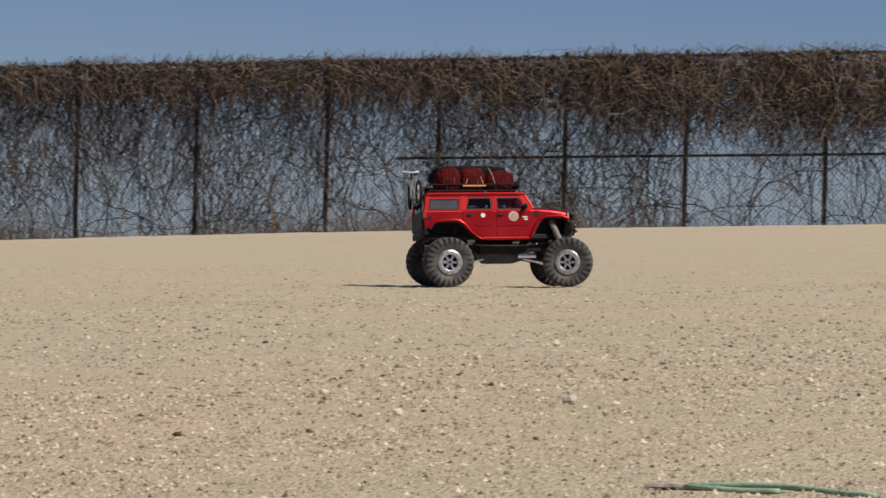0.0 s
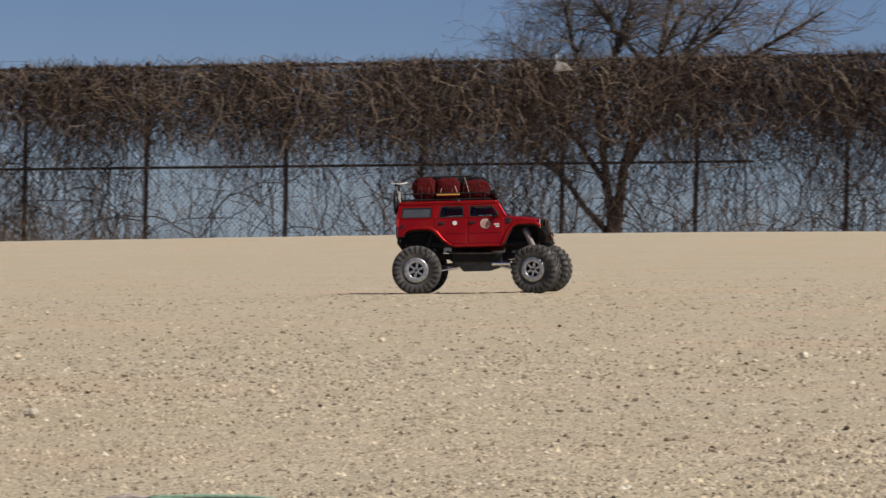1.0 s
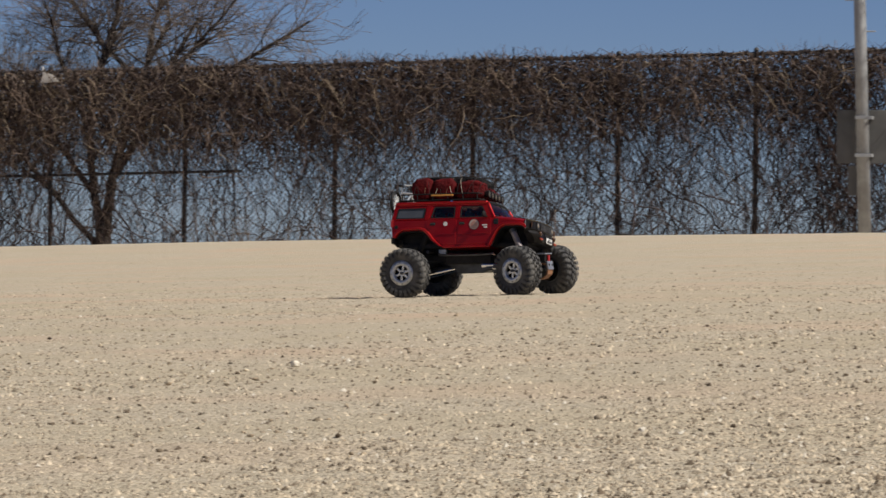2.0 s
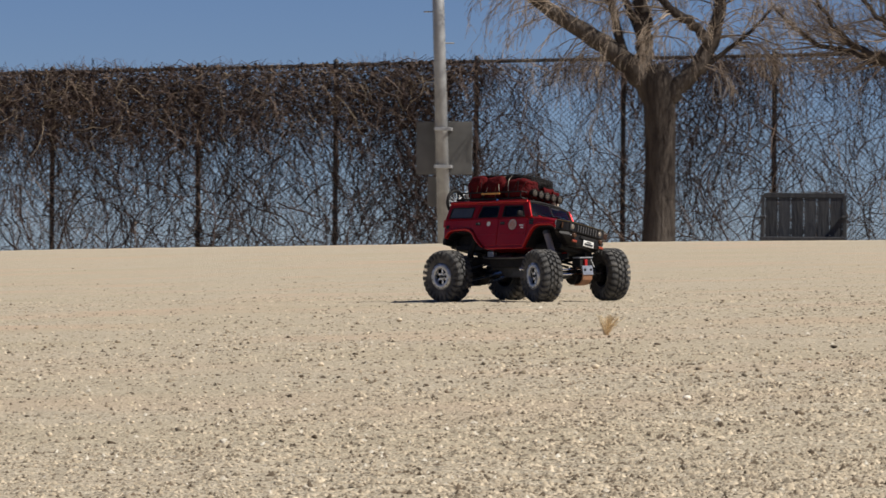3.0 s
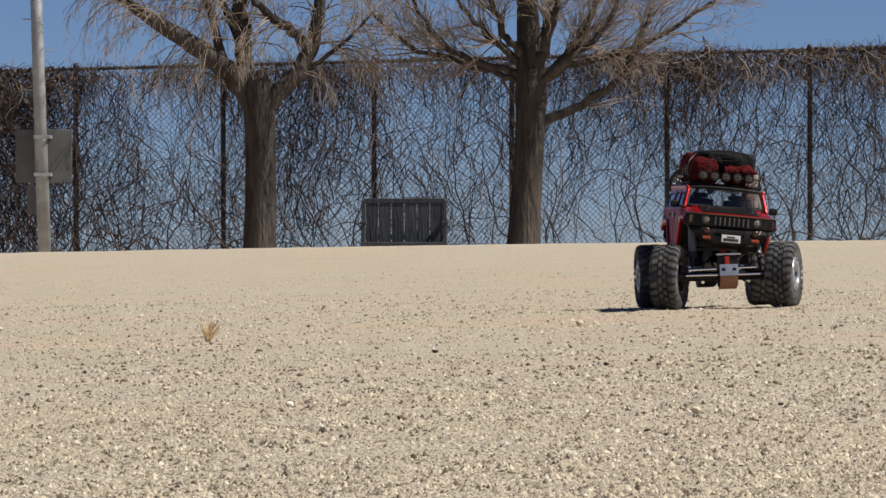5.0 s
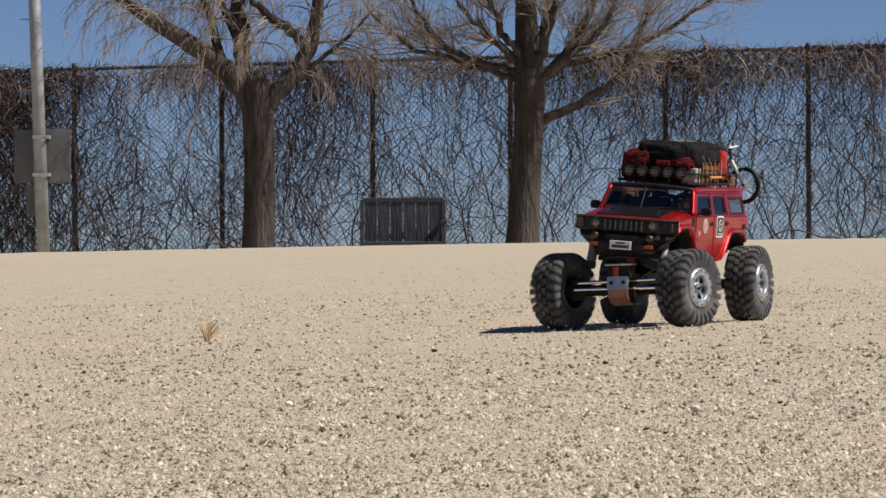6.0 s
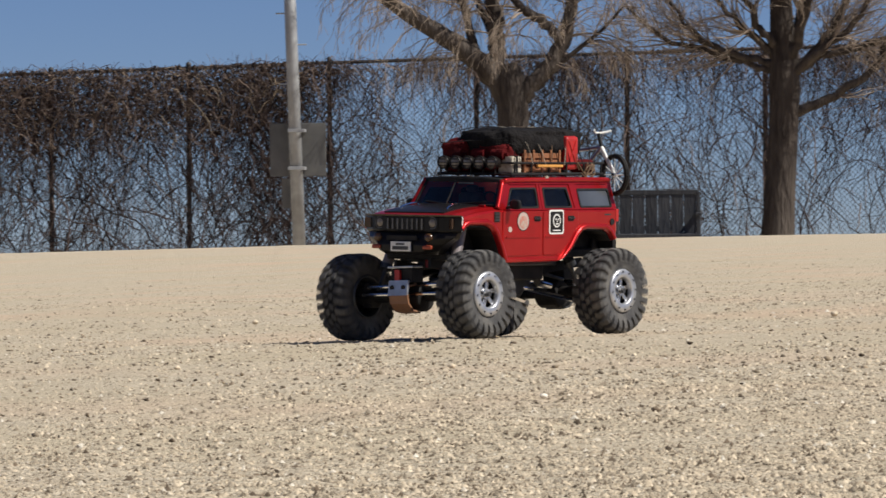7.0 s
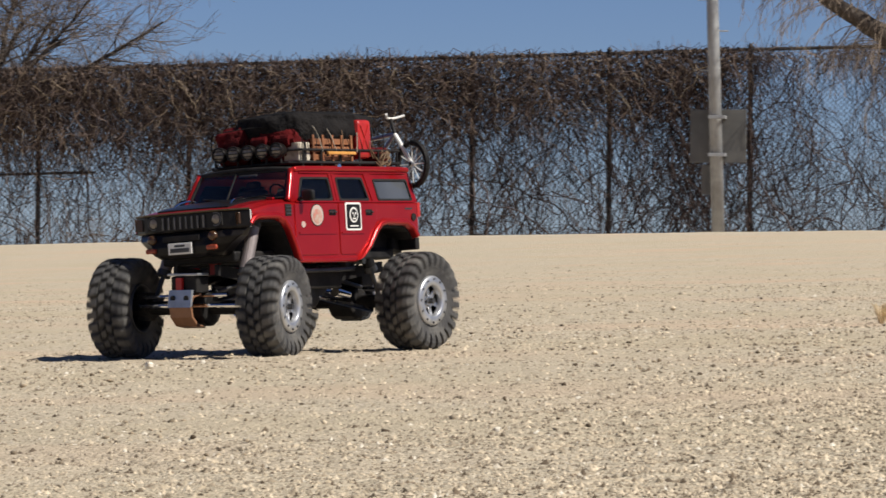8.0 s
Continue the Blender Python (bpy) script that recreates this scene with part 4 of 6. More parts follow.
def build_body(truck):
    """The red shell with all that is fixed on it. Returns its object."""
    W = 0.0905
    low = [(-0.2195, 0.152), (-0.222, 0.170), (-0.2215, 0.2035), (0.0765, 0.2035), (0.100, 0.2030), (0.130, 0.2005), (0.160, 0.1955), (0.176, 0.191), (0.180, 0.184), (0.180, 0.170),
           (0.174, 0.170), (0.166, 0.1765), (0.156, 0.1795), (0.116, 0.1795), (0.103, 0.175), (0.094, 0.165), (0.083, 0.145), (0.073, 0.1245), (-0.068, 0.1235), (-0.080, 0.1275), (-0.100, 0.142), (-0.116, 0.160), (-0.127, 0.1685), (-0.140, 0.171), (-0.184, 0.1700), (-0.197, 0.164), (-0.206, 0.152)]
    body = part("body", prism(low, -W, W, 0.0050), M_RED, truck, "glossy red off-road wagon body shell")
    # cabin: flanks with open windows, leaning in to a crowned roof
    zb, zt, hb, ht = 0.2030, 0.2500, 0.0885, 0.0785

    def side_at(z, sy):
        """Width of the cabin's flank at height z."""
        return sy * (hb + (ht - hb) * (z - zb) / (zt - zb))

    def on_flank(outline, sy, out, thick):
        """A plate that follows the leaning flank, from an outline in x and z."""
        bm = bmesh.new()
        a = [bm.verts.new((x, side_at(z, sy) + sy * out, z)) for x, z in outline]
        b = [bm.verts.new((x, side_at(z, sy) + sy * (out - thick), z)) for x, z in outline]
        bm.faces.new(a)
        bm.faces.new(b[::-1])
        for i in range(len(a)):
            bm.faces.new((a[i], b[i], b[(i + 1) % len(a)], a[(i + 1) % len(a)]))
        return bm

    def pierced(outer, holes, sy, out, thick):
        """Like on_flank, with openings through the plate."""
        loops = [outer] + holes
        flat = [p for loop in loops for p in loop]
        bm = bmesh.new()
        a = [bm.verts.new((x, side_at(z, sy) + sy * out, z)) for x, z in flat]
        b = [bm.verts.new((x, side_at(z, sy) + sy * (out - thick), z)) for x, z in flat]
        for t in tessellate_polygon([[Vector((x, z, 0)) for x, z in loop] for loop in loops]):
            bm.faces.new([a[i] for i in t])
            bm.faces.new([b[i] for i in reversed(t)])
        k = 0
        for loop in loops:
            n = len(loop)
            for i in range(n):
                bm.faces.new((a[k + i], a[k + (i + 1) % n], b[k + (i + 1) % n], b[k + i]))
            k += n
        return bm

    def soft(corners, r=0.004, n=3):
        """A polygon with rounded corners."""
        out = []
        for i, p in enumerate(corners):
            p, a, b = Vector(p), Vector(corners[i - 1]), Vector(corners[(i + 1) % len(corners)])
            u, v = p + (a - p).normalized() * r, p + (b - p).normalized() * r
            for k in range(n + 1):
                t = k / n
                q = u * (1 - t) ** 2 + p * 2 * t * (1 - t) + v * t * t
                out.append((q.x, q.y))
        return out

    wins = (("quarter_window", [(-0.2085, 0.2060), (-0.1285, 0.2060), (-0.1255, 0.2335), (-0.2045, 0.2335)]),
            ("rear_window", [(-0.1050, 0.2060), (-0.0375, 0.2060), (-0.0380, 0.2355), (-0.0975, 0.2355)]),
            ("front_window", [(-0.0190, 0.2060), (0.0590, 0.2060), (0.0420, 0.2355), (-0.0190, 0.2355)]))
    outer = [(-0.2215, 0.2030), (0.0770, 0.2030), (0.0740, 0.2110), (0.0555, zt), (-0.2120, zt)]
    for sy in (-1, 1):
        part("cabin_side", pierced(outer, [soft(c) for _, c in wins], sy, 0.0, 0.0028), M_RED, body)
        for name, c in wins:
            mx, mz = sum(p[0] for p in c) / 4, sum(p[1] for p in c) / 4
            rim = [(p[0] + math.copysign(0.0016, p[0] - mx), p[1] + math.copysign(0.0014, p[1] - mz)) for p in c]
            inner = [(p[0] - math.copysign(0.0014, p[0] - mx), p[1] - math.copysign(0.0014, p[1] - mz)) for p in c]
            part("window_seal", pierced(soft(rim), [soft(inner, 0.0035)], sy, 0.0009, 0.0026), M_DARK, body)
            # quarter panes carry the sky's pale tone as colour, the others are see-through
            pane = part(name, on_flank(soft(inner, 0.0035), sy, -0.0008, 0.0006), M_QUARTER if name == "quarter_window" else M_GLASS, body, "opaque quarter window with the pale sky put into its colour" if name == "quarter_window" else "tinted window")
            pane.visible_shadow = False
        # rounded pillars between the windows, proud of the flank
        for c in ([(-0.1235, 0.2035), (-0.1125, 0.2035), (-0.1040, 0.2420), (-0.1210, 0.2420)], [(-0.0345, 0.2035), (-0.0285, 0.2035), (-0.0285, 0.2420), (-0.0345, 0.2420)], [(-0.0270, 0.2035), (-0.0215, 0.2035), (-0.0215, 0.2420), (-0.0270, 0.2420)]):
            part("pillar", on_flank(c, sy, 0.0014, 0.0035), M_RED, body)
        part("waist_moulding", on_flank([(-0.213, 0.2022), (0.068, 0.2022), (0.068, 0.2042), (-0.213, 0.2042)], sy, 0.0022, 0.004), M_RED, body)
        part("roof_rail", curve_rod([(-0.2145, side_at(0.249, sy), 0.2475), (-0.205, side_at(0.25, sy), 0.2485), (0.040, side_at(0.25, sy), 0.2485), (0.0550, side_at(0.25, sy), 0.2470)], 0.0040, 10, 12), M_RED, body, smooth=True)
        part("drip_edge", curve_rod([(-0.205, side_at(0.2425, sy) + sy * 0.0012, 0.2425), (0.046, side_at(0.2425, sy) + sy * 0.0012, 0.2425)], 0.0010, 6), M_RED, body)
        # doors, each a plate proud of the flank
        yo = sy * (W + 0.0014)
        y_in = sy * (W - 0.002)
        front = soft([(-0.0235, 0.1315), (0.0690, 0.1315), (0.0730, 0.150), (0.0730, 0.2010), (-0.0235, 0.2010)], 0.004)
        rear = soft([(-0.0680, 0.1315), (-0.0285, 0.1315), (-0.0285, 0.2010), (-0.1180, 0.2010), (-0.1180, 0.1790), (-0.1020, 0.1560)], 0.004)
        part("front_door", prism(front, min(yo, y_in), max(yo, y_in), 0.0009), M_RED, body)
        part("rear_door", prism(rear, min(yo, y_in), max(yo, y_in), 0.0009), M_RED, body)

        def plate(name, outline, thick, material, label="", lift=0.0):
            a, b = yo + sy * lift, yo + sy * (lift + thick)
            return part(name, prism(outline, min(a, b), max(a, b)), material, body, label)

        def at(c, cx, cz):
            return [(x + cx, z + cz) for x, z in c]

        for hx in (-0.0125, -0.0985):
            # raised black plate: the shade of a handle recess put into colour
            plate("handle_recess", at(rounded(0.0080, 0.0040, 0.0020), hx, 0.1885), 0.0005, M_DARK)
            part("door_handle", curve_rod([(hx - 0.0062, yo, 0.1888), (hx - 0.0050, yo + sy * 0.0034, 0.1888), (hx + 0.0050, yo + sy * 0.0034, 0.1888), (hx + 0.0062, yo, 0.1888)], 0.0014, 6), M_STEEL, body)
        plate("trim_strip", at(rounded(0.042, 0.0014, 0.0007), 0.024, 0.1610), 0.0014, M_RED)
        plate("trim_strip", at(rounded(0.026, 0.0014, 0.0007), -0.058, 0.1610), 0.0014, M_RED)
        disc = [(math.cos(a), math.sin(a)) for a in np.linspace(0, 2 * math.pi, 25)[:-1]]
        plate("emblem_rim", [(0.0235 + 0.0152 * a, 0.1850 + 0.0152 * b) for a, b in disc], 0.0004, M_DARK)
        plate("door_emblem", [(0.0235 + 0.0138 * a, 0.1850 + 0.0138 * b) for a, b in disc], 0.0007, M_GREYDECAL, "round grey badge")
        plate("emblem_centre", [(0.0235 + 0.0098 * a, 0.1835 + 0.0098 * b) for a, b in disc], 0.0011, M_BADGE)
        if sy > 0:
            plate("square_badge", at(rounded(0.0185, 0.0190, 0.004), -0.0606, 0.1830), 0.0007, M_WHITE, "white-framed black square badge")
            plate("badge_field", at(rounded(0.0158, 0.0163, 0.003), -0.0606, 0.1830), 0.0011, M_GLOSS)
            plate("badge_ring", [(-0.0606 + 0.0098 * a, 0.1850 + 0.0106 * b) for a, b in disc], 0.0015, M_WHITE)
            plate("badge_disc", [(-0.0606 + 0.0074 * a, 0.1850 + 0.0082 * b) for a, b in disc], 0.0019, M_GLOSS)
            for bx, bz, hw, hh in ((0.0, 0.1800, 0.0036, 0.0010), (-0.0030, 0.1872, 0.0013, 0.0013), (0.0030, 0.1872, 0.0013, 0.0013), (0.0, 0.1838, 0.0008, 0.0018)):
                plate("badge_bar", at(rounded(hw, hh, 0.0004), -0.0606 + bx, bz), 0.0023, M_WHITE)
            plate("badge_bar", at(rounded(0.0095, 0.0009, 0.0004), -0.0606, 0.1700), 0.0015, M_WHITE)
            plate("small_decal", [(0.0560 + 0.0045 * a, 0.1725 + 0.0042 * b) for a, b in disc], 0.0007, M_GREYDECAL)
            plate("maker_mark", at(rounded(0.0085, 0.0012, 0.0005), -0.196, 0.1935), 0.0002, M_STEEL, lift=-0.0012)
        else:
            plate("small_badge", [(-0.0610 + 0.0062 * a, 0.1880 + 0.0062 * b) for a, b in disc], 0.0007, M_WHITE)
            plate("small_decal", at(rounded(0.0070, 0.0016, 0.0006), 0.0550, 0.1825), 0.0007, M_WHITE)
            plate("small_decal", at(rounded(0.0050, 0.0016, 0.0006), 0.0575, 0.1765), 0.0007, M_WHITE)
        # rounded flares round the wheel arches
        arch_f = [(0.174, 0.1700), (0.166, 0.1765), (0.156, 0.1795), (0.116, 0.1795), (0.103, 0.175), (0.094, 0.165), (0.083, 0.145), (0.0735, 0.1255)]
        arch_r = [(-0.0690, 0.1240), (-0.080, 0.1275), (-0.100, 0.142), (-0.116, 0.160), (-0.127, 0.1685), (-0.140, 0.171), (-0.184, 0.1700), (-0.197, 0.164), (-0.206, 0.153)]
        for arch, mid in ((arch_f, 0.130), (arch_r, -0.160)):
            bm = bmesh.new()
            rows = []
            for x, z in arch:
                n = Vector((x - mid, z - 0.128)).normalized()
                ring = []
                for k in range(7):
                    a = math.pi * k / 6
                    off, rise = 0.0052 * (1 - math.cos(a)), 0.0085 * math.sin(a) ** 0.7
                    ring.append(bm.verts.new((min(x + n.x * off, 0.1775), sy * (W - 0.002 + rise), z + n.y * off)))
                rows.append(ring)
            for p, q in zip(rows[:-1], rows[1:]):
                for k in range(6):
                    bm.faces.new((p[k], p[k + 1], q[k + 1], q[k]))
            part("wheel_flare", bm, M_RED, body, smooth=True)
            # black liner inside the arch
            inner = [(mid + (x - mid) * 0.95, 0.120 + (z - 0.120) * 0.95) for x, z in arch]
            a, b = sy * 0.010, sy * 0.0880
            part("arch_liner", prism(list(arch) + inner[::-1], min(a, b), max(a, b)), M_DARK, body)
        part("door_mirror", lump(0.0560, sy * 0.1030, 0.2110, 0.0042, 0.0095, 0.0075, 3 + sy, 0.6, 0.0), M_DARK, body, "black door mirror", smooth=True)
        part("mirror_arm", rod((0.0600, sy * 0.0880, 0.2055), (0.0570, sy * 0.0980, 0.2085), 0.0018, seg=6), M_DARK, body)
        part("rocker", box(-0.066, 0.071, min(sy * 0.078, sy * 0.0935), max(sy * 0.078, sy * 0.0935), 0.1215, 0.1290, 0.002), M_RED, body)
        part("fender_vent", box(0.080, 0.094, min(sy * 0.0895, sy * 0.0915), max(sy * 0.0895, sy * 0.0915), 0.184, 0.2000, 0.0008), M_DARK, body)
        for k in range(3):
            part("vent_slat", box(0.081, 0.093, min(sy * 0.0912, sy * 0.0922), max(sy * 0.0912, sy * 0.0922), 0.1865 + 0.0045 * k, 0.1882 + 0.0045 * k), M_STEEL, body)
        part("tail_lamp", box(-0.2245, -0.217, min(sy * 0.070, sy * 0.0912), max(sy * 0.070, sy * 0.0912), 0.182, 0.202, 0.001), M_CAN, body)
        part("filler_cap" if sy > 0 else "rear_marker", rod((-0.207, sy * 0.089, 0.182), (-0.207, sy * 0.0922, 0.182), 0.0052, seg=16), M_DARK, body)
        part("mud_flap", box(-0.222, -0.212, min(sy * 0.060, sy * 0.089), max(sy * 0.060, sy * 0.089), 0.137, 0.1545, 0.002), M_DARK, body)
    # crowned roof and the wall of the tail
    bm = bmesh.new()
    grid = []
    for i in range(9):
        x = -0.2120 + (0.0560 + 0.2120) * i / 8
        grid.append([bm.verts.new((x + 0.006 * (1 - (k / 6 - 1) ** 2) * (i / 8), (k / 6 - 1) * ht, 0.2490 + 0.0035 * (1 - (k / 6 - 1) ** 2) - 0.002 * (i == 8))) for k in range(13)])
    for p, q in zip(grid[:-1], grid[1:]):
        for k in range(12):
            bm.faces.new((p[k], p[k + 1], q[k + 1], q[k]))
    ext = bmesh.ops.extrude_face_region(bm, geom=list(bm.faces))
    bmesh.ops.translate(bm, vec=(0, 0, -0.003), verts=[g for g in ext["geom"] if isinstance(g, bmesh.types.BMVert)])
    part("roof", bm, M_RED, body, smooth=False)
    part("roof_lip", curve_rod([(0.0530, -0.0765, 0.2475), (0.0600, -0.045, 0.2500), (0.0625, 0.0, 0.2510), (0.0600, 0.045, 0.2500), (0.0530, 0.0765, 0.2475)], 0.0034, 8, 16), M_DARK, body, "black lip over the windscreen", smooth=True)
    for sy in (-1, 1):
        part("tail_pillar", rod((-0.2200, sy * 0.083, 0.203), (-0.2125, sy * 0.0740, 0.249), 0.0050, seg=10), M_RED, body, smooth=True)
    part("rear_glass", box(-0.2190, -0.2175, -0.078, 0.078, 0.204, 0.247, 0.0005), M_GLASS, body).visible_shadow = False
    part("tailgate", box(-0.2265, -0.2200, -0.072, 0.072, 0.155, 0.2030, 0.002), M_DARK, body, "black tailgate")
    # cabin floor, seats and dashboard behind the glass
    part("cabin_floor", box(-0.216, 0.070, -0.0835, 0.0835, 0.2036, 0.2046), M_SEAT, body)
    part("dashboard", box(0.040, 0.070, -0.078, 0.078, 0.2046, 0.2140, 0.004), M_DARK, body)
    for x, y in ((0.000, 0.038), (0.000, -0.038), (-0.088, 0.038), (-0.088, -0.038)):
        part("seat", lump(x - 0.012, y, 0.2160, 0.0085, 0.0230, 0.0125, 4, 0.5, 0.02), M_SEAT, body, smooth=True)
        part("headrest", lump(x - 0.014, y, 0.2340, 0.0050, 0.0110, 0.0055, 4, 0.6, 0.0), M_SEAT, body, smooth=True)
    part("steering_wheel", curve_rod([(0.034 + 0.006 * math.sin(a), 0.038 + 0.013 * math.cos(a), 0.2190 + 0.011 * math.sin(a)) for a in np.linspace(0, 2 * math.pi, 17)], 0.0014, 5), M_DARK, body)
    part("cloth_bundle", lump(0.018, 0.052, 0.2150, 0.0080, 0.0130, 0.0130, 21, 0.7, 0.12), M_STRAW, body, "yellow cloth bundle behind the window", smooth=True)
    part("cloth_bundle", lump(-0.060, 0.052, 0.2130, 0.0090, 0.0130, 0.0110, 27, 0.7, 0.12), M_STRAW, body, smooth=True)
    # windscreen, bowed forward
    bm = bmesh.new()
    n, m = 20, 6
    grid = []
    for j in range(m + 1):
        v = j / m
        row = []
        for i in range(n + 1):
            u = -1 + 2 * i / n
            half = 0.0815 + (0.0725 - 0.0815) * v
            bow = 0.014 * (1 - u * u) * (1 - 0.4 * v) + 0.0015 * (1 - (2 * v - 1) ** 2)
            row.append(bm.verts.new((0.0755 + (0.0545 - 0.0755) * v + bow, u * half, 0.2085 + (0.2480 - 0.2085) * v)))
        grid.append(row)
    for j in range(m):
        for i in range(n):
            bm.faces.new((grid[j][i], grid[j][i + 1], grid[j + 1][i + 1], grid[j + 1][i]))
    rim_low = [tuple(v.co + Vector((0.001, 0, 0.0010))) for v in grid[0]]
    rim_top = [tuple(v.co + Vector((0.001, 0, -0.0015))) for v in grid[m]]
    screen = part("windscreen", bm, M_SCREEN, body, "curved windscreen", smooth=True)
    screen.visible_shadow = False
    for rim in (rim_low, rim_top):
        part("windscreen_seal", curve_rod(rim, 0.0017, 6), M_DARK, body)
    for g in (-1, 1):
        part("windscreen_pillar", curve_rod([(0.0800, g * 0.0855, 0.2050), (0.0750, g * 0.0838, 0.2130), (0.0560, g * 0.0762, 0.2475)], 0.0040, 8, 10), M_RED, body, smooth=True)
        part("pillar_seal", rod((0.0775, g * 0.0805, 0.2095), (0.0570, g * 0.0720, 0.2470), 0.0022, seg=6), M_DARK, body)
        part("wiper", rod((0.0905, g * 0.010, 0.2110), (0.0830, g * 0.060 + 0.008, 0.2150), 0.0010, seg=6), M_DARK, body)
        part("washer_jet", box(0.0900, 0.0950, g * 0.066 - 0.006, g * 0.066 + 0.006, 0.2070, 0.2105, 0.001), M_RED, body)
    part("windscreen_divider", rod((0.0905, -0.008, 0.2090), (0.0635, -0.008, 0.2480), 0.0013, seg=6), M_DARK, body)
    part("sun_strip", box(0.0660, 0.0668, -0.0020, 0.0280, 0.2415, 0.2445), M_STEEL, body)

    # bonnet: a crowned red skin with a black panel in its middle
    def skin(name, s0, s1, lift, u0, u1, material, label, nx=12, ny=16):
        bm = bmesh.new()
        grid = []
        for i in range(nx + 1):
            u = u0 + (u1 - u0) * i / nx
            row = []
            for k in range(ny + 1):
                s = s0 + (s1 - s0) * k / ny
                x = 0.0770 + (0.1915 - 0.016 * s * s - 0.0770) * u
                edge = float(np.interp(x, [0.077, 0.10, 0.13, 0.16, 0.18, 0.20], [0.2058, 0.2052, 0.2030, 0.1985, 0.1945, 0.1880]))
                row.append(bm.verts.new((x, s * 0.0892, edge + 0.0045 * (1 - s * s) - 0.0050 * max(0.0, (abs(s) - 0.86) / 0.14) ** 2 + lift)))
            grid.append(row)
        for p, q in zip(grid[:-1], grid[1:]):
            for k in range(ny):
                bm.faces.new((p[k], p[k + 1], q[k + 1], q[k]))
        ext = bmesh.ops.extrude_face_region(bm, geom=list(bm.faces))
        bmesh.ops.translate(bm, vec=(0, 0, -0.0045), verts=[g for g in ext["geom"] if isinstance(g, bmesh.types.BMVert)])
        return part(name, bm, material, body, label, smooth=False)

    skin("bonnet", -1.0, 1.0, 0.0, 0.0, 1.0, M_RED, "red bonnet")
    skin("bonnet_panel", -0.66, 0.66, 0.0018, 0.12, 0.93, M_GLOSS, "black bonnet panel", 10, 12)
    for g in (-1, 1):
        part("bonnet_grip", curve_rod([(0.116, g * 0.040, 0.2085), (0.119, g * 0.041, 0.2145), (0.152, g * 0.046, 0.2085), (0.156, g * 0.047, 0.2020)], 0.0013, 6, 9), M_CHROME, body)
    # grille
    face = [(0.170, -0.0915), (0.1775, -0.0940), (0.1915, -0.0700), (0.1965, -0.0530), (0.1985, 0.0), (0.1965, 0.0530), (0.1915, 0.0700), (0.1775, 0.0940), (0.170, 0.0915)]
    part("grille", prism_up(face, 0.1690, 0.1945, 0.0030), M_GLOSS, body, "glossy black grille with slotted centre")
    part("grille_trim", curve_rod([(x + 0.0004, y, 0.1940) for x, y in face[1:-1]], 0.0013, 6), M_TRIM, body, "dull bronze edge of the grille")
    for k in range(8):
        y = -0.0335 + 0.067 * k / 7
        part("grille_slat", box(0.1975, 0.2000, y - 0.0015, y + 0.0015, 0.1730, 0.1895, 0.0008), M_SLAT, body)
    for g in (-1, 1):
        part("headlamp_housing", box(0.1930, 0.1965, g * 0.0515 - 0.0105, g * 0.0515 + 0.0105, 0.1735, 0.1915, 0.0015), M_DARK, body)
        part("headlamp", lathe_at([(0.004, 0.0078), (0.0075, 0.0074), (0.0088, 0.0050), (0.0092, 0.0)], 20, (0.1885, g * 0.0515, 0.1830)), M_LENS, body, "round clear headlamp", smooth=True)
        part("headlamp_ring", lathe_at([(0.003, 0.0094), (0.0082, 0.0094), (0.0082, 0.0078)], 20, (0.1885, g * 0.0515, 0.1830)), M_STEEL, body)
        part("indicator", box(-0.0012, 0.0018, -0.0085, 0.0085, 0.1745, 0.1900, 0.001, pose(0.1862, g * 0.0795, 0, 0, 0, -g * 30)), M_AMBER, body, "dim amber indicator")
        part("corner_strip", box(0.1735, 0.1765, min(g * 0.0905, g * 0.0935), max(g * 0.0905, g * 0.0935), 0.1700, 0.1930, 0.0008), M_WHITE, body, "white corner strip")
        part("fog_lamp", lathe_at([(0.000, 0.0066), (0.0045, 0.0062), (0.0055, 0.0040), (0.006, 0.0)], 16, (0.2010, g * 0.0500, 0.1610)), M_AMBER, body, smooth=True)
        part("tow_hook", box(0.203, 0.2085, g * 0.050 - 0.0085, g * 0.050 + 0.0085, 0.1430, 0.1495, 0.002), M_ORANGE, body, "dull orange reflector")
    # bumper that narrows downwards
    bm = bmesh.new()
    rows = []
    for z, hw, xf in ((0.1690, 0.0880, 0.1930), (0.1600, 0.0830, 0.2010), (0.1500, 0.0690, 0.2055), (0.1400, 0.0580, 0.2050), (0.1345, 0.0500, 0.2000)):
        rows.append([bm.verts.new((x, y, z)) for x, y in ((0.168, -hw), (xf - 0.016, -hw), (xf, -hw * 0.70), (xf + 0.001, 0), (xf, hw * 0.70), (xf - 0.016, hw), (0.168, hw))])
    for p, q in zip(rows[:-1], rows[1:]):
        for k in range(7):
            bm.faces.new((p[k], p[(k + 1) % 7], q[(k + 1) % 7], q[k]))
    bm.faces.new(rows[0])
    bm.faces.new(rows[-1][::-1])
    bmesh.ops.recalc_face_normals(bm, faces=bm.faces)
    bmesh.ops.bevel(bm, geom=list(bm.edges), offset=0.0012, segments=2, affect="EDGES", profile=0.5)
    part("front_bumper", bm, M_GLOSS, body, "black front bumper")
    part("bumper_slot", box(0.2045, 0.2068, -0.030, 0.030, 0.1565, 0.1640, 0.0008), M_DARK, body)
    part("number_plate", box(0.2068, 0.2098, -0.0195, 0.0195, 0.1395, 0.1545, 0.0008), M_WHITE, body, "small white number plate")
    part("plate_frame", box(0.2062, 0.2082, -0.0210, 0.0210, 0.1380, 0.1560, 0.0008), M_DARK, body)
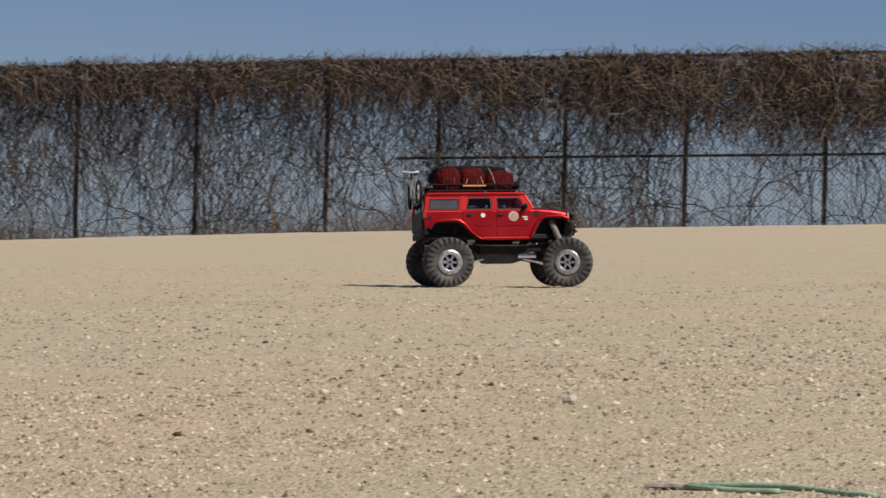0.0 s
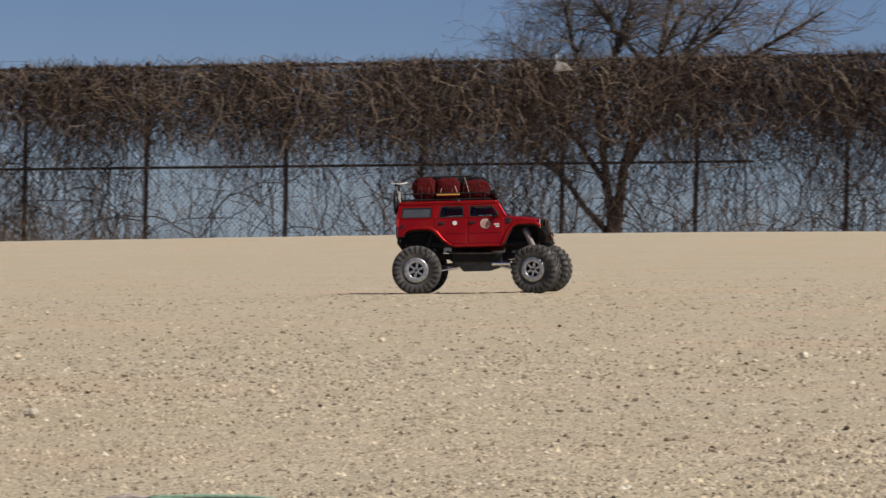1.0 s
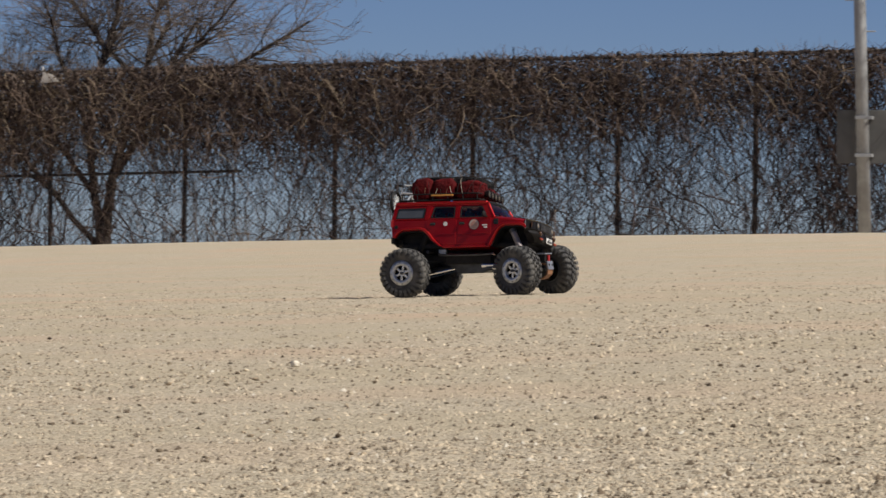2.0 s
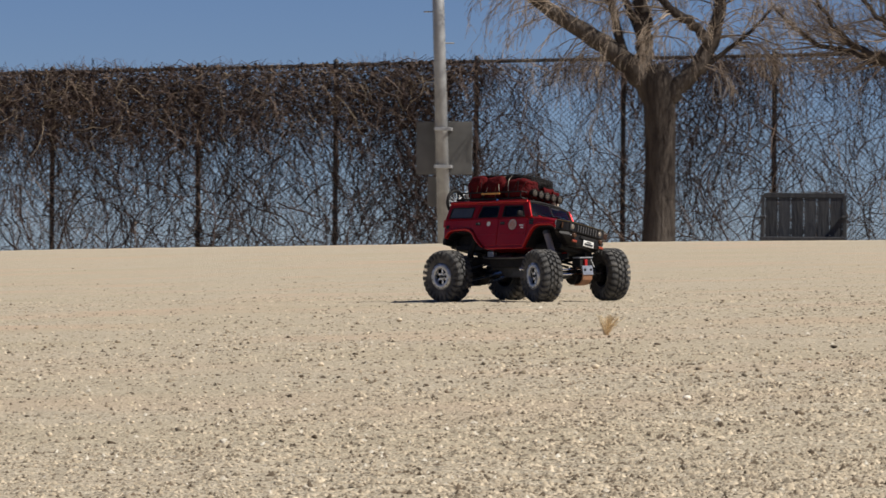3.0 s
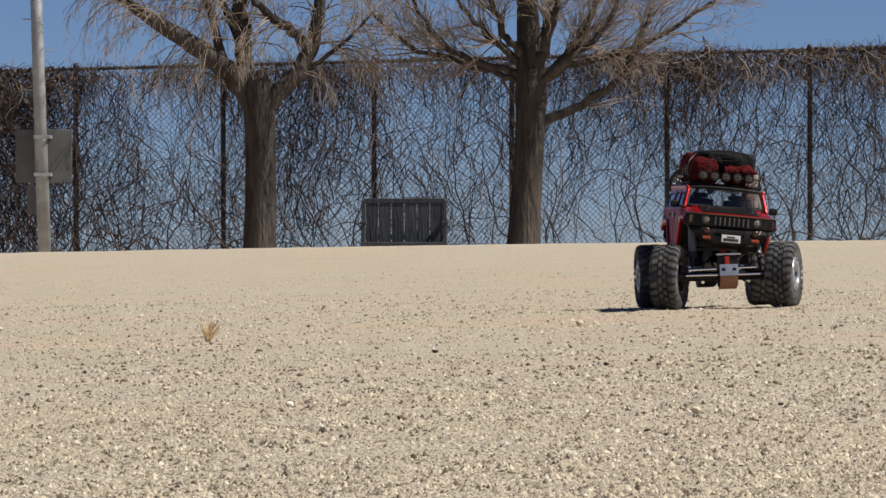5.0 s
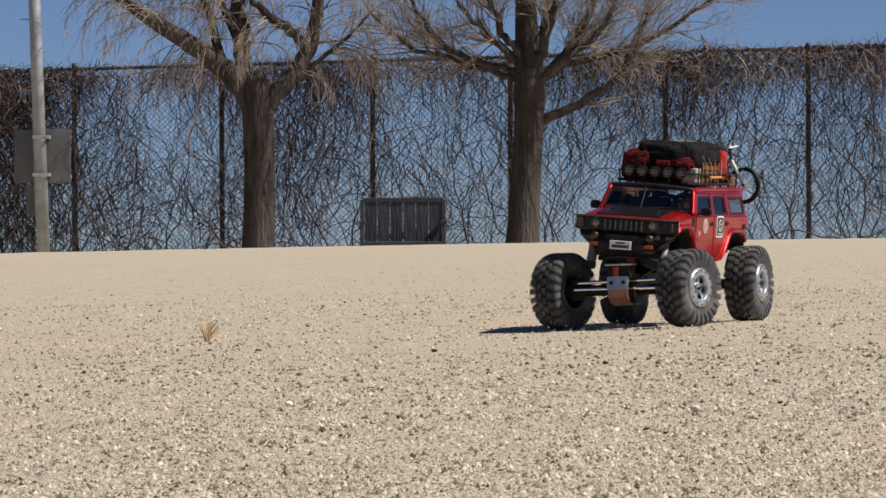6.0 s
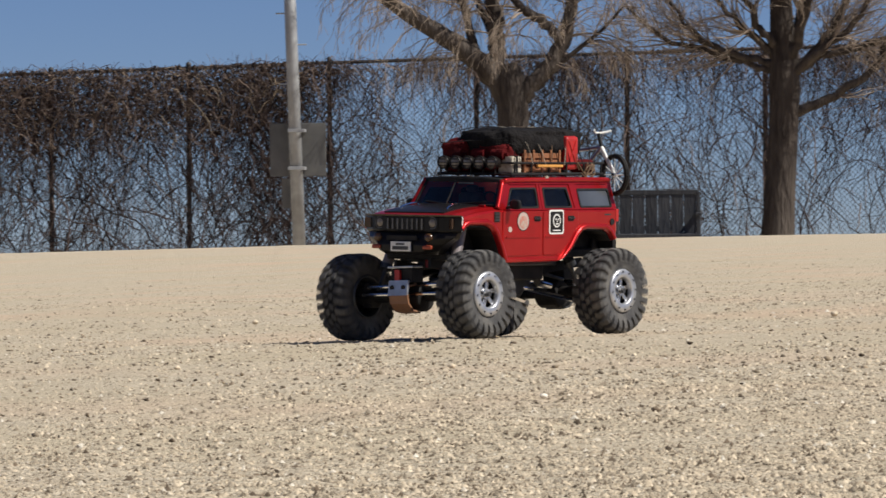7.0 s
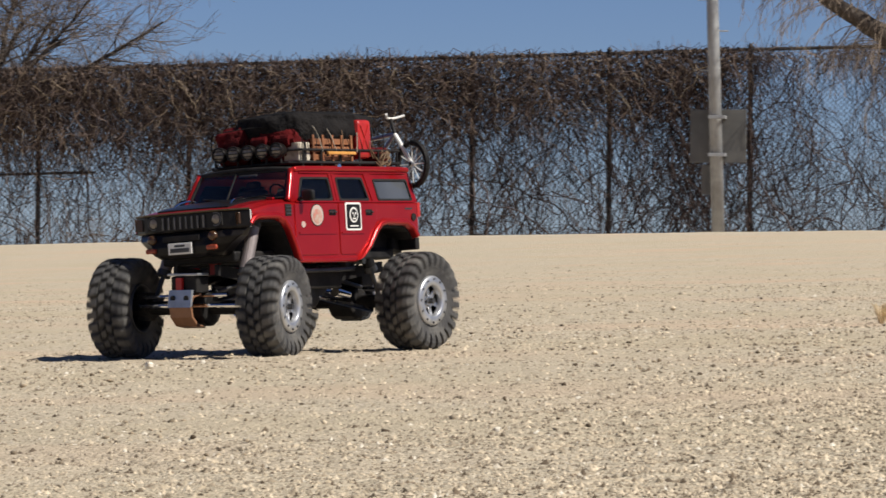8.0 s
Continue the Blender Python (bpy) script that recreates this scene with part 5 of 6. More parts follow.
    part("plate_bar", box(0.2094, 0.2104, -0.0155, 0.0155, 0.1420, 0.1475), M_STEEL, body)
    part("plate_bar", box(0.2094, 0.2104, -0.0085, 0.0085, 0.1492, 0.1520), M_STEEL, body)
    part("rear_bumper", prism([(-0.200, 0.155), (-0.2235, 0.155), (-0.2255, 0.140), (-0.217, 0.132), (-0.196, 0.138)], -0.060, 0.060, 0.003), M_DARK, body)
    part("inner_fender", box(-0.205, -0.085, -0.050, 0.050, 0.134, 0.176, 0.004), M_DARK, body)
    part("inner_fender", box(0.085, 0.172, -0.044, 0.044, 0.138, 0.182, 0.004), M_DARK, body)
    part("floor_pan", box(-0.20, 0.170, -0.060, 0.060, 0.126, 0.140, 0.003), M_DARK, body)
    return body


def lathe_at(profile, seg, place):
    """A small turned cap facing forward at a place; rows of (depth, radius)."""
    bm = lathe([(d, max(r, 0.0002)) for d, r in profile], seg)
    bm.transform(Matrix.Translation(place) @ Matrix.Rotation(radians(-90), 4, "Z"))
    return bm


def lump(cx, cy, cz, sx, sy, sz, seed, power=0.55, rough=0.06):
    """A soft packed bundle: a rounded box with folds."""
    bm = bmesh.new()
    bmesh.ops.create_icosphere(bm, subdivisions=4, radius=1.0)
    for v in bm.verts:
        n = v.co.copy()
        p = Vector([math.copysign(abs(c) ** power, c) for c in n])
        k = 1 + rough * (noise.noise(n * 2.3 + Vector((seed, 0, 0))) + 0.6 * noise.noise(n * 6 + Vector((0, seed, 0))))
        v.co = Vector((cx + p.x * sx * k, cy + p.y * sy * k, cz + p.z * sz * k))
    return bm


def build_roof_load(body):
    """Rack, lamps and the strapped luggage, all carried by the shell."""
    zr = 0.2575
    part("roof_rack", curve_rod([(-0.205, -0.072, zr), (0.030, -0.072, zr), (0.036, -0.060, zr), (0.036, 0.060, zr), (0.030, 0.072, zr), (-0.205, 0.072, zr), (-0.205, -0.072, zr)], 0.0026, 6), M_DARK, body, "black tubular roof rack")
    part("rack_rail", curve_rod([(-0.205, -0.074, zr + 0.017), (0.026, -0.074, zr + 0.017), (0.032, -0.060, zr + 0.017), (0.032, 0.060, zr + 0.017), (0.026, 0.074, zr + 0.017), (-0.205, 0.074, zr + 0.017)], 0.0018, 6), M_DARK, body)
    for x in (-0.2, -0.155, -0.11, -0.065, -0.02, 0.022):
        for sy in (-1, 1):
            part("rack_post", rod((x, sy * 0.072, 0.2485), (x, sy * 0.074, zr + 0.018), 0.0017, seg=6), M_DARK, body)
        part("rack_slat", box(x - 0.004, x + 0.004, -0.072, 0.072, zr - 0.0015, zr + 0.0015), M_DARK, body)
    for k in range(5):
        y = -0.048 + 0.024 * k
        c = (0.042, y, 0.2750)
        part("roof_lamp", lathe_at([(-0.012, 0.0030), (-0.010, 0.0070), (-0.002, 0.0100), (0.006, 0.0108), (0.0075, 0.0104), (0.0075, 0.0090)], 20, c), M_GLOSS, body, "round roof lamp", smooth=False)
        part("lamp_face", lathe_at([(0.004, 0.0092), (0.0062, 0.0088), (0.0072, 0.0054), (0.0076, 0.0)], 20, c), M_LENS, body, smooth=True)
        for g in (-1, 0, 1):
            w = 0.0088 if g == 0 else 0.0068
            part("lamp_bar", box(0.0498, 0.0510, y - w, y + w, 0.2750 + g * 0.0050 - 0.0006, 0.2750 + g * 0.0050 + 0.0006), M_DARK, body)
        part("lamp_stem", rod((0.038, y, zr), (0.038, y, 0.267), 0.0018, seg=6), M_DARK, body)
    # luggage: a long black cover over dark red bags
    part("tarpaulin", lump(-0.080, 0.006, 0.3060, 0.104, 0.062, 0.0240, 3, 0.5, 0.09), M_TARP, body, "black tarpaulin bundle", smooth=True)
    for k, (x, y, z, sx, sy, sz) in enumerate(((-0.006, -0.042, 0.284, 0.042, 0.031, 0.0285), (-0.082, -0.046, 0.288, 0.036, 0.028, 0.0320), (0.002, 0.026, 0.283, 0.028, 0.032, 0.0240), (-0.146, -0.044, 0.289, 0.033, 0.029, 0.0340), (-0.152, 0.000, 0.300, 0.027, 0.046, 0.0270))):
        part("canvas_bag", lump(x, y, z, sx, sy, sz, 5 + 4 * k, 0.62, 0.12), M_BAG, body, "dark red canvas bag", smooth=True)
    for x, y, r in ((0.026, 0.046, 0.0085), (0.028, 0.010, 0.0090), (0.028, -0.036, 0.0085)):
        bm = rod((x, y - 0.012, 0.288), (x, y + 0.012, 0.288), r, seg=16)
        add_rod(bm, (x, y + 0.012, 0.288), (x, y + 0.018, 0.288), r * 0.4, seg=10)
        part("fuel_bottle", bm, M_BAG, body)
    # crate of slats on the left flank of the load
    part("crate_core", box(-0.096, -0.008, 0.026, 0.068, 0.259, 0.289, 0.001), M_BAG, body)
    for k in range(3):
        z = 0.2610 + 0.0105 * k
        part("crate_slat", box(-0.098, -0.004, 0.068, 0.0705, z, z + 0.0080, 0.0006), M_CRATE, body)
    for k in range(5):
        x = -0.097 + 0.0222 * k
        part("crate_batten", box(x, x + 0.0045, 0.0705, 0.0725, 0.2590, 0.2950, 0.0006), M_CRATE, body)
    part("sand_box", box(0.000, 0.026, 0.044, 0.070, 0.2590, 0.2850, 0.002), M_CORD, body, "pale straw-coloured box")
    part("box_strap", box(0.010, 0.015, 0.042, 0.0712, 0.2585, 0.2858, 0.0005), M_DARK, body)
    part("jerrycan", box(-0.142, -0.110, 0.040, 0.0735, 0.2640, 0.3170, 0.005), M_CAN, body, "upright red jerrycan")
    for g in (-1, 1):
        part("can_rib", rod((-0.125 - 0.009, 0.0738, 0.291 - g * 0.018), (-0.125 + 0.009, 0.0738, 0.291 + g * 0.018), 0.0012, seg=6), M_CAN, body)
    part("can_cap", rod((-0.133, 0.052, 0.317), (-0.133, 0.052, 0.3235), 0.004, seg=10), M_DARK, body)
    part("can_grip", curve_rod([(-0.128, 0.052, 0.317), (-0.125, 0.052, 0.3235), (-0.117, 0.052, 0.3235), (-0.115, 0.052, 0.317)], 0.0014, 6), M_CAN, body)
    for sy in (-1, 1):
        dx = 0.0 if sy < 0 else 0.018
        part("amber_bar", box(-0.112 + dx, -0.047 + dx, min(sy * 0.0762, sy * 0.0800), max(sy * 0.0762, sy * 0.0800), 0.2680, 0.2722, 0.001), M_GOLD, body, "amber tube on the rack")
        for x in (-0.108, -0.051):
            part("bar_clip", box(x + dx - 0.002, x + dx + 0.002, min(sy * 0.0740, sy * 0.0764), max(sy * 0.0740, sy * 0.0764), 0.2660, 0.2750), M_DARK, body)
        part("side_lamp", rod((-0.050, sy * 0.076, 0.2510), (-0.050, sy * 0.0815, 0.2510), 0.0042, seg=12), M_CHROME, body, "small bright side lamp")
    part("bed_roll", rod((-0.190, 0.058, 0.270), (-0.152, 0.058, 0.270), 0.0105, seg=16), M_BAG, body)
    # coils of rope hung at the tail of the rack
    for k in range(6):
        c, rx, rz = rng.normal(-0.170, 0.012), rng.uniform(0.006, 0.014), rng.uniform(0.006, 0.013)
        pts = [(c + rx * math.cos(a + k), 0.0755 + 0.0015 * math.sin(2 * a + k), 0.264 + rz * math.sin(a)) for a in np.linspace(0, 4.4 + 0.3 * k, 13)]
        part("rope_coil", curve_rod(pts, 0.0010, 5), M_ROPE, body)
    # cords over the load
    for k in range(13):
        x = -0.166 + 0.0160 * k
        d = (0.016 + 0.010 * math.sin(k * 2.1)) * (-1) ** k
        top = 0.3325 if x < 0.0 else 0.3110
        pts = [(x, -0.074, 0.275), (x + d * 0.4, -0.073, 0.306), (x + d, -0.048, top - 0.006), (x + d * 0.3, 0.005, top), (x - d, 0.050, top - 0.006), (x - d * 0.4, 0.072, 0.304), (x, 0.0755, 0.272)]
        part("cord", curve_rod(pts, 0.0007, 4, 18), M_CORD if k in (4, 7, 9) else M_ROPE if k in (2, 6) else M_DARK, body)


def build_bicycle(body):
    """A small bicycle hung across the tail."""
    x = -0.228

    def ring(c, yaw):
        pts = []
        for k in range(25):
            a = 2 * math.pi * k / 24
            p = Vector((0, 0.0300 * math.cos(a), 0.0300 * math.sin(a)))
            pts.append(tuple(Vector(c) + Matrix.Rotation(yaw, 3, "Z") @ p))
        return pts

    for y, z, yaw in ((0.080, 0.256, radians(-14)), (-0.052, 0.256, 0.0)):
        c = Vector((x, y, z))
        part("bicycle_tyre", curve_rod(ring(c, yaw), 0.0044, 8), M_DARK, body, "small black bicycle tyre")
        for k in range(12):
            a = math.pi * 2 * k / 12
            e = c + Matrix.Rotation(yaw, 3, "Z") @ Vector((0, 0.0285 * math.cos(a), 0.0285 * math.sin(a)))
            part("bicycle_spoke", rod(c, e, 0.0008, seg=4), M_WHITE, body)
        part("bicycle_hub", rod(c - Vector((0.006, 0, 0)), c + Vector((0.006, 0, 0)), 0.003, seg=8), M_CHROME, body)
    head, seat, bb = (x, 0.053, 0.300), (x, -0.014, 0.292), (x, 0.004, 0.248)
    for a, b, r in ((head, seat, 0.0028), (head, bb, 0.0028), (seat, bb, 0.0028), (bb, (x, -0.052, 0.256), 0.0018), (seat, (x, -0.052, 0.256), 0.0016), (head, (x, 0.080, 0.256), 0.0031), (head, (x, 0.047, 0.3215), 0.0026), (seat, (x, -0.018, 0.308), 0.0018)):
        part("bicycle_tube", rod(a, b, r, seg=8), M_WHITE if r > 0.003 else M_DARK if b[2] > 0.32 else M_SILVER, body, "slim bicycle tube")
    part("bicycle_handlebar", curve_rod([(x - 0.022, 0.056, 0.3260), (x - 0.010, 0.046, 0.3220), (x + 0.010, 0.046, 0.3220), (x + 0.022, 0.056, 0.3270)], 0.0018, 6, 9), M_WHITE, body)
    part("bicycle_saddle", box(x - 0.005, x + 0.005, -0.030, -0.004, 0.307, 0.311, 0.0015), M_DARK, body)
    part("bicycle_chainring", rod((x + 0.003, 0.004, 0.248), (x + 0.005, 0.004, 0.248), 0.009, seg=14), M_CHROME, body)
    for z in (0.232, 0.276):
        part("rack_arm", rod((-0.222, 0.0, z - 0.02), (x, 0.0, z), 0.002, seg=6), M_DARK, body)


truck = new("toy_truck")
tagged(truck, "red radio-controlled off-road wagon on huge black tyres, loaded roof rack", "toy truck")
BODY = build_body(truck)
build_roof_load(BODY)
build_bicycle(BODY)
build_chassis(truck)
WHEELS = {}
first = None
for name, sx, sy in (("FL", 1, 1), ("FR", 1, -1), ("RL", -1, 1), ("RR", -1, -1)):
    place = pose(sx * WB / 2, sy * TR / 2, RW, 0, 0, 0 if sy > 0 else 180)
    if first is None:
        first = build_wheel(truck)
        first.matrix_basis = place
        WHEELS[name] = first
    else:
        WHEELS[name] = copy_thing(first, place)


# ---- gravel, stones and small things on the field ----
def grains(name, count, r0, r1, size, spread, seed, sides_hi, label, bearings=(-31.5, 9.5), material=M_GRAIN):
    """Loose grains strewn over a ring of the field before the eye, as one object."""
    g = np.random.default_rng(seed)
    r = r0 * (r1 / r0) ** g.random(count * 3)
    az = g.uniform(radians(bearings[0]), radians(bearings[1]), count * 3)
    x, y = r * np.sin(az), r * np.cos(az)
    thick = fbm(x, y * 0.35, 1.3, 21, 3) + 0.5 * fbm(x, y * 0.5, 7.0, 22, 2)
    keep = g.random(count * 3) < np.clip(0.55 + 1.1 * thick, 0.2, 1.0) * np.clip((r1 * 1.05 - r) / (0.65 * r1), 0.0, 1.0)
    x, y = x[keep][:count], y[keep][:count]
    n = len(x)
    coarse = np.interp(np.degrees(np.arctan2(x, y)), [-31, -14, -7, 10], [0.80, 0.86, 0.96, 0.98])
    s = size * coarse * (np.hypot(x, y) / 2.6) ** 0.30 * np.exp(spread * np.clip(g.normal(0, 1, n), -2, 2))
    if sides_hi:
        t = (1 + 5 ** 0.5) / 2
        base = np.array([(-1, t, 0), (1, t, 0), (-1, -t, 0), (1, -t, 0), (0, -1, t), (0, 1, t), (0, -1, -t), (0, 1, -t), (t, 0, -1), (t, 0, 1), (-t, 0, -1), (-t, 0, 1)]) / 1.9
        tri = np.array([(0, 11, 5), (0, 5, 1), (0, 1, 7), (0, 7, 10), (0, 10, 11), (1, 5, 9), (5, 11, 4), (11, 10, 2), (10, 7, 6), (7, 1, 8), (3, 9, 4), (3, 4, 2), (3, 2, 6), (3, 6, 8), (3, 8, 9), (4, 9, 5), (2, 4, 11), (6, 2, 10), (8, 6, 7), (9, 8, 1)])
    else:
        # only the part that stands out of the sand
        base = np.array([(1, 0, -0.6), (-1, 0, -0.6), (0, 1, -0.6), (0, -1, -0.6), (0, 0, 1)], float)
        tri = np.array([(0, 2, 4), (2, 1, 4), (1, 3, 4), (3, 0, 4)])
    k = len(base)
    v = base[None] * g.uniform(0.5, 1.45, (n, k, 1))
    v = v * np.stack([g.uniform(1.0, 1.7, n), g.uniform(0.8, 1.4, n), g.uniform(0.55, 1.1, n)], -1)[:, None]
    a = g.uniform(0, 2 * np.pi, n)
    ca, sa = np.cos(a)[:, None], np.sin(a)[:, None]
    v = np.stack([v[..., 0] * ca - v[..., 1] * sa, v[..., 0] * sa + v[..., 1] * ca, v[..., 2]], -1) * (s / 2)[:, None, None]
    z = ground_z(x, y) + relief(x, y) + s * g.uniform(0.0, 0.30, n)
    v = v + np.stack([x, y, z], -1)[:, None]
    f = tri[None] + (np.arange(n) * k)[:, None, None]
    ob = new(name, mesh_of(name, v.reshape(-1, 3), f.reshape(-1, 3), material))
    tagged(ob, label, "gravel", kind="stuff")


grains("fine_gravel", 165000, 2.2, 24.0, 0.0020, 0.42, 31, False, "fine pale tan gravel grains on the field")
# dark grains put the small shadows between the gravel into colour
grains("dark_gravel", 32000, 2.2, 16.0, 0.0019, 0.45, 33, False, "dark grains standing for the shadows among the pale gravel", material=M_DARK_SHADE_GRAIN)
grains("near_gravel", 80000, 2.2, 5.2, 0.0017, 0.42, 37, False, "fine tan gravel close to the eye")
# the same painted grain shadows, finer, close to the eye
grains("near_dark_gravel", 26000, 2.2, 5.6, 0.0014, 0.42, 38, False, "tiny dark grains standing for gravel shadows close to the eye", material=M_DARK_SHADE_GRAIN)
grains("pale_gravel", 3600, 2.2, 12.0, 0.0026, 0.36, 36, False, "near-white gravel chips among the tan ones", material=M_STONE)
grains("loose_gravel", 520, 2.3, 13.0, 0.0032, 0.32, 34, True, "coarser tan gravel stones on the field")
grains("gravel_clods", 380, 3.0, 4.3, 0.0032, 0.35, 41, True, "dark clods of earth and gravel in a patch", (-15.0, -10.5), M_CLOD)
grains("gravel_clods", 480, 4.7, 5.9, 0.0027, 0.35, 42, True, "clods of gravel along a raked line", (-4.5, 6.5), M_CLOD)
grains("field_stones", 3000, 4.6, 15.0, 0.0026, 0.34, 51, True, "scattered brown stones on the sand", material=M_CLOD)
grains("field_stones", 1500, 4.6, 15.0, 0.0027, 0.34, 52, True, "scattered pale tan stones on the sand")
grains("dark_stones", 320, 3.0, 11.0, 0.0034, 0.30, 53, True, "small dark stones on the sand", material=M_DARK_SHADE_GRAIN)
grains("far_gravel", 1800, 11.0, 38.0, 0.0032, 0.35, 43, False, "sparse gravel towards the far edge of the field")


def build_stone(x, y, size, seed, material, label):
    """One larger stone half sunk in the sand."""
    bm = bmesh.new()
    bmesh.ops.create_icosphere(bm, subdivisions=2, radius=size / 2)
    for v in bm.verts:
        n = v.co.normalized()
        v.co *= 1 + 0.35 * noise.noise(n * 1.7 + Vector((seed * 3.1, 0, 0))) + 0.12 * noise.noise(n * 5 + Vector((0, seed, 0)))
        v.co.z *= 0.75
    me = bpy.data.meshes.new("stone")
    bm.to_mesh(me)
    bm.free()
    me.materials.append(material)
    ob = new("stone", me)
    ob.location = (x, y, float(ground_z(x, y)) + float(relief(np.array([x]), np.array([y]))[0]) + size * 0.3)
    ob.rotation_euler = (0, 0, seed * 1.7)
    tagged(ob, label, "stone", "loose stones on the field")


PALE, DULL = "small pale stone lying on the sand", "small brown stone lying on the sand"
for k, (x, y, size, pale) in enumerate(((-1.354, 3.402, 0.013, 1), (-1.378, 3.112, 0.008, 1), (-1.141, 5.39, 0.012, 1), (-1.36, 4.02, 0.008, 0), (-1.62, 3.5, 0.008, 0), (-0.26, 5.24, 0.009, 0),
                                       (-0.62, 5.6, 0.008, 0), (0.32, 4.62, 0.009, 0), (0.22, 3.62, 0.008, 0), (-0.12, 4.1, 0.007, 1), (0.29, 8.3, 0.014, 0), (-0.83, 8.9, 0.012, 0), (-2.05, 5.1, 0.009, 0), (-1.9, 6.1, 0.010, 0), (-0.45, 3.4, 0.007, 1))):
    build_stone(x, y, size, k, M_STONE if pale else M_GRAIN, PALE if pale else DULL)


def build_cord():
    """A scrap of green cord that lies doubled on the sand."""
    cord = new("green_cord")
    x, y = -0.806, 2.30
    z = float(ground_z(x, y))
    cord.location = (x, y, z)
    tagged(cord, "scrap of green cord with a frayed grey end on the sand", "cord")

    def lay(rows):
        return [(dx, dy, float(ground_z(x + dx, y + dy)) - z + float(relief(np.array([x + dx]), np.array([y + dy]))[0]) + 0.0016 + h) for dx, dy, h in rows]

    part("strand", curve_rod(lay([(-0.045, 0.016, 0), (-0.02, 0.014, 0.001), (0.0, 0.012, 0.0015), (0.02, 0.008, 0.001), (0.045, -0.006, 0), (0.072, -0.017, 0)]), 0.0018, 7, 24), M_CORD_GREEN, cord, smooth=True)
    part("strand", curve_rod(lay([(-0.045, 0.012, 0), (-0.03, 0.004, 0), (-0.008, 0.002, 0), (0.012, 0.002, 0)]), 0.0016, 7, 16), M_CORD_GREEN, cord, smooth=True)
    for k in range(9):
        part("frayed_fibre", curve_rod(lay([(-0.044, 0.014, 0), (-0.055 - 0.002 * k, 0.014 + 0.004 * (k - 3) / 3, 0.001), (-0.066 + 0.001 * k, 0.012 + 0.009 * (k - 3) / 3, 0.0005)]), 0.0014, 5, 6), M_FRAY, cord)


build_cord()


def build_tuft():
    tuft = new("grass_tuft")
    x, y = -0.358, 7.543
    z = float(ground_z(x, y))
    tuft.location = (x, y, z)
    tagged(tuft, "small tuft of dry straw-coloured grass in the sand", "grass tuft")
    for k in range(110):
        a, lean = rng.uniform(0, 6.28), abs(rng.normal(0.35, 0.25))
        h = rng.uniform(0.012, 0.036)
        d = (math.cos(a) * lean + 0.25, math.sin(a) * lean)
        part("blade", curve_rod([(d[0] * 0.004, d[1] * 0.004, -0.002), (d[0] * h * 0.4, d[1] * h * 0.4, h * 0.6), (d[0] * h, d[1] * h, h)], 0.0006, 3, 5), M_GRASS, tuft)


build_tuft()


def build_dust():
    """Small clumps of sand grains that the rear wheel throws up; each lies on the field before and after."""
    g = np.random.default_rng(88)
    out = []
    for k in range(22):
        n = 70
        p = g.normal(0, 1, (n, 3)) * (0.016, 0.016, 0.010)
        r = g.uniform(0.0004, 0.0010, n)
        base = np.array([(1, 0, 0), (-1, 0, 0), (0, 1, 0), (0, -1, 0), (0, 0, 1), (0, 0, -1)], float)
        tri = np.array([(0, 2, 4), (2, 1, 4), (1, 3, 4), (3, 0, 4), (2, 0, 5), (1, 2, 5), (3, 1, 5), (0, 3, 5)])
        v = (p[:, None] + base[None] * r[:, None, None] * g.uniform(0.6, 1.2, (n, 6, 1))).reshape(-1, 3)
        f = (tri[None] + (np.arange(n) * 6)[:, None, None]).reshape(-1, 3)
        ob = new("dust_clump", mesh_of("dust_clump", v, f, M_DUST))
        tagged(ob, "puff of pale sand grains thrown by the rear wheel", "dust", kind="stuff")
        out.append(ob)
    return out


DUST = build_dust()


# ---- what moves ----
def truck_pose(t):
    """The truck's place, heading and pose on the field at t seconds, smoothly between the rows of DRIVE."""
    ts = np.array([d[0] for d in DRIVE])
    vals = np.array([d[1:] for d in DRIVE])
    k = int(np.clip(np.searchsorted(ts, t) - 1, 0, len(ts) - 2))
    grad = np.gradient(vals, ts, axis=0)
    h = ts[k + 1] - ts[k]
    u = (t - ts[k]) / h
    x, y, hd = (vals[k] * (1 + 2 * u) * (1 - u) ** 2 + vals[k + 1] * u * u * (3 - 2 * u) + h * grad[k] * u * (1 - u) ** 2 - h * grad[k + 1] * u * u * (1 - u))
    a = radians(hd)
    fx, fy = math.cos(a), math.sin(a)

    def g(p, q):
        return float(ground_z(p, q))

    pitch = math.degrees(math.atan2(g(x + fx * WB / 2, y + fy * WB / 2) - g(x - fx * WB / 2, y - fy * WB / 2), WB))
    side = math.degrees(math.atan2(g(x - fy * TR / 2, y + fx * TR / 2) - g(x + fy * TR / 2, y - fx * TR / 2), TR))
    return x, y, hd, pose(x, y, g(x, y) + 0.0005) @ pose(0, 0, 0, 0, 0, hd) @ pose(0, 0, 0, side, -pitch, 0)


def sway(t):
    """Lean and nose of the shell at t seconds."""
    ts = [r[0] for r in SWAY]
    return tuple(float(np.interp(t, ts, [r[k] for r in SWAY])) for k in (1, 2))


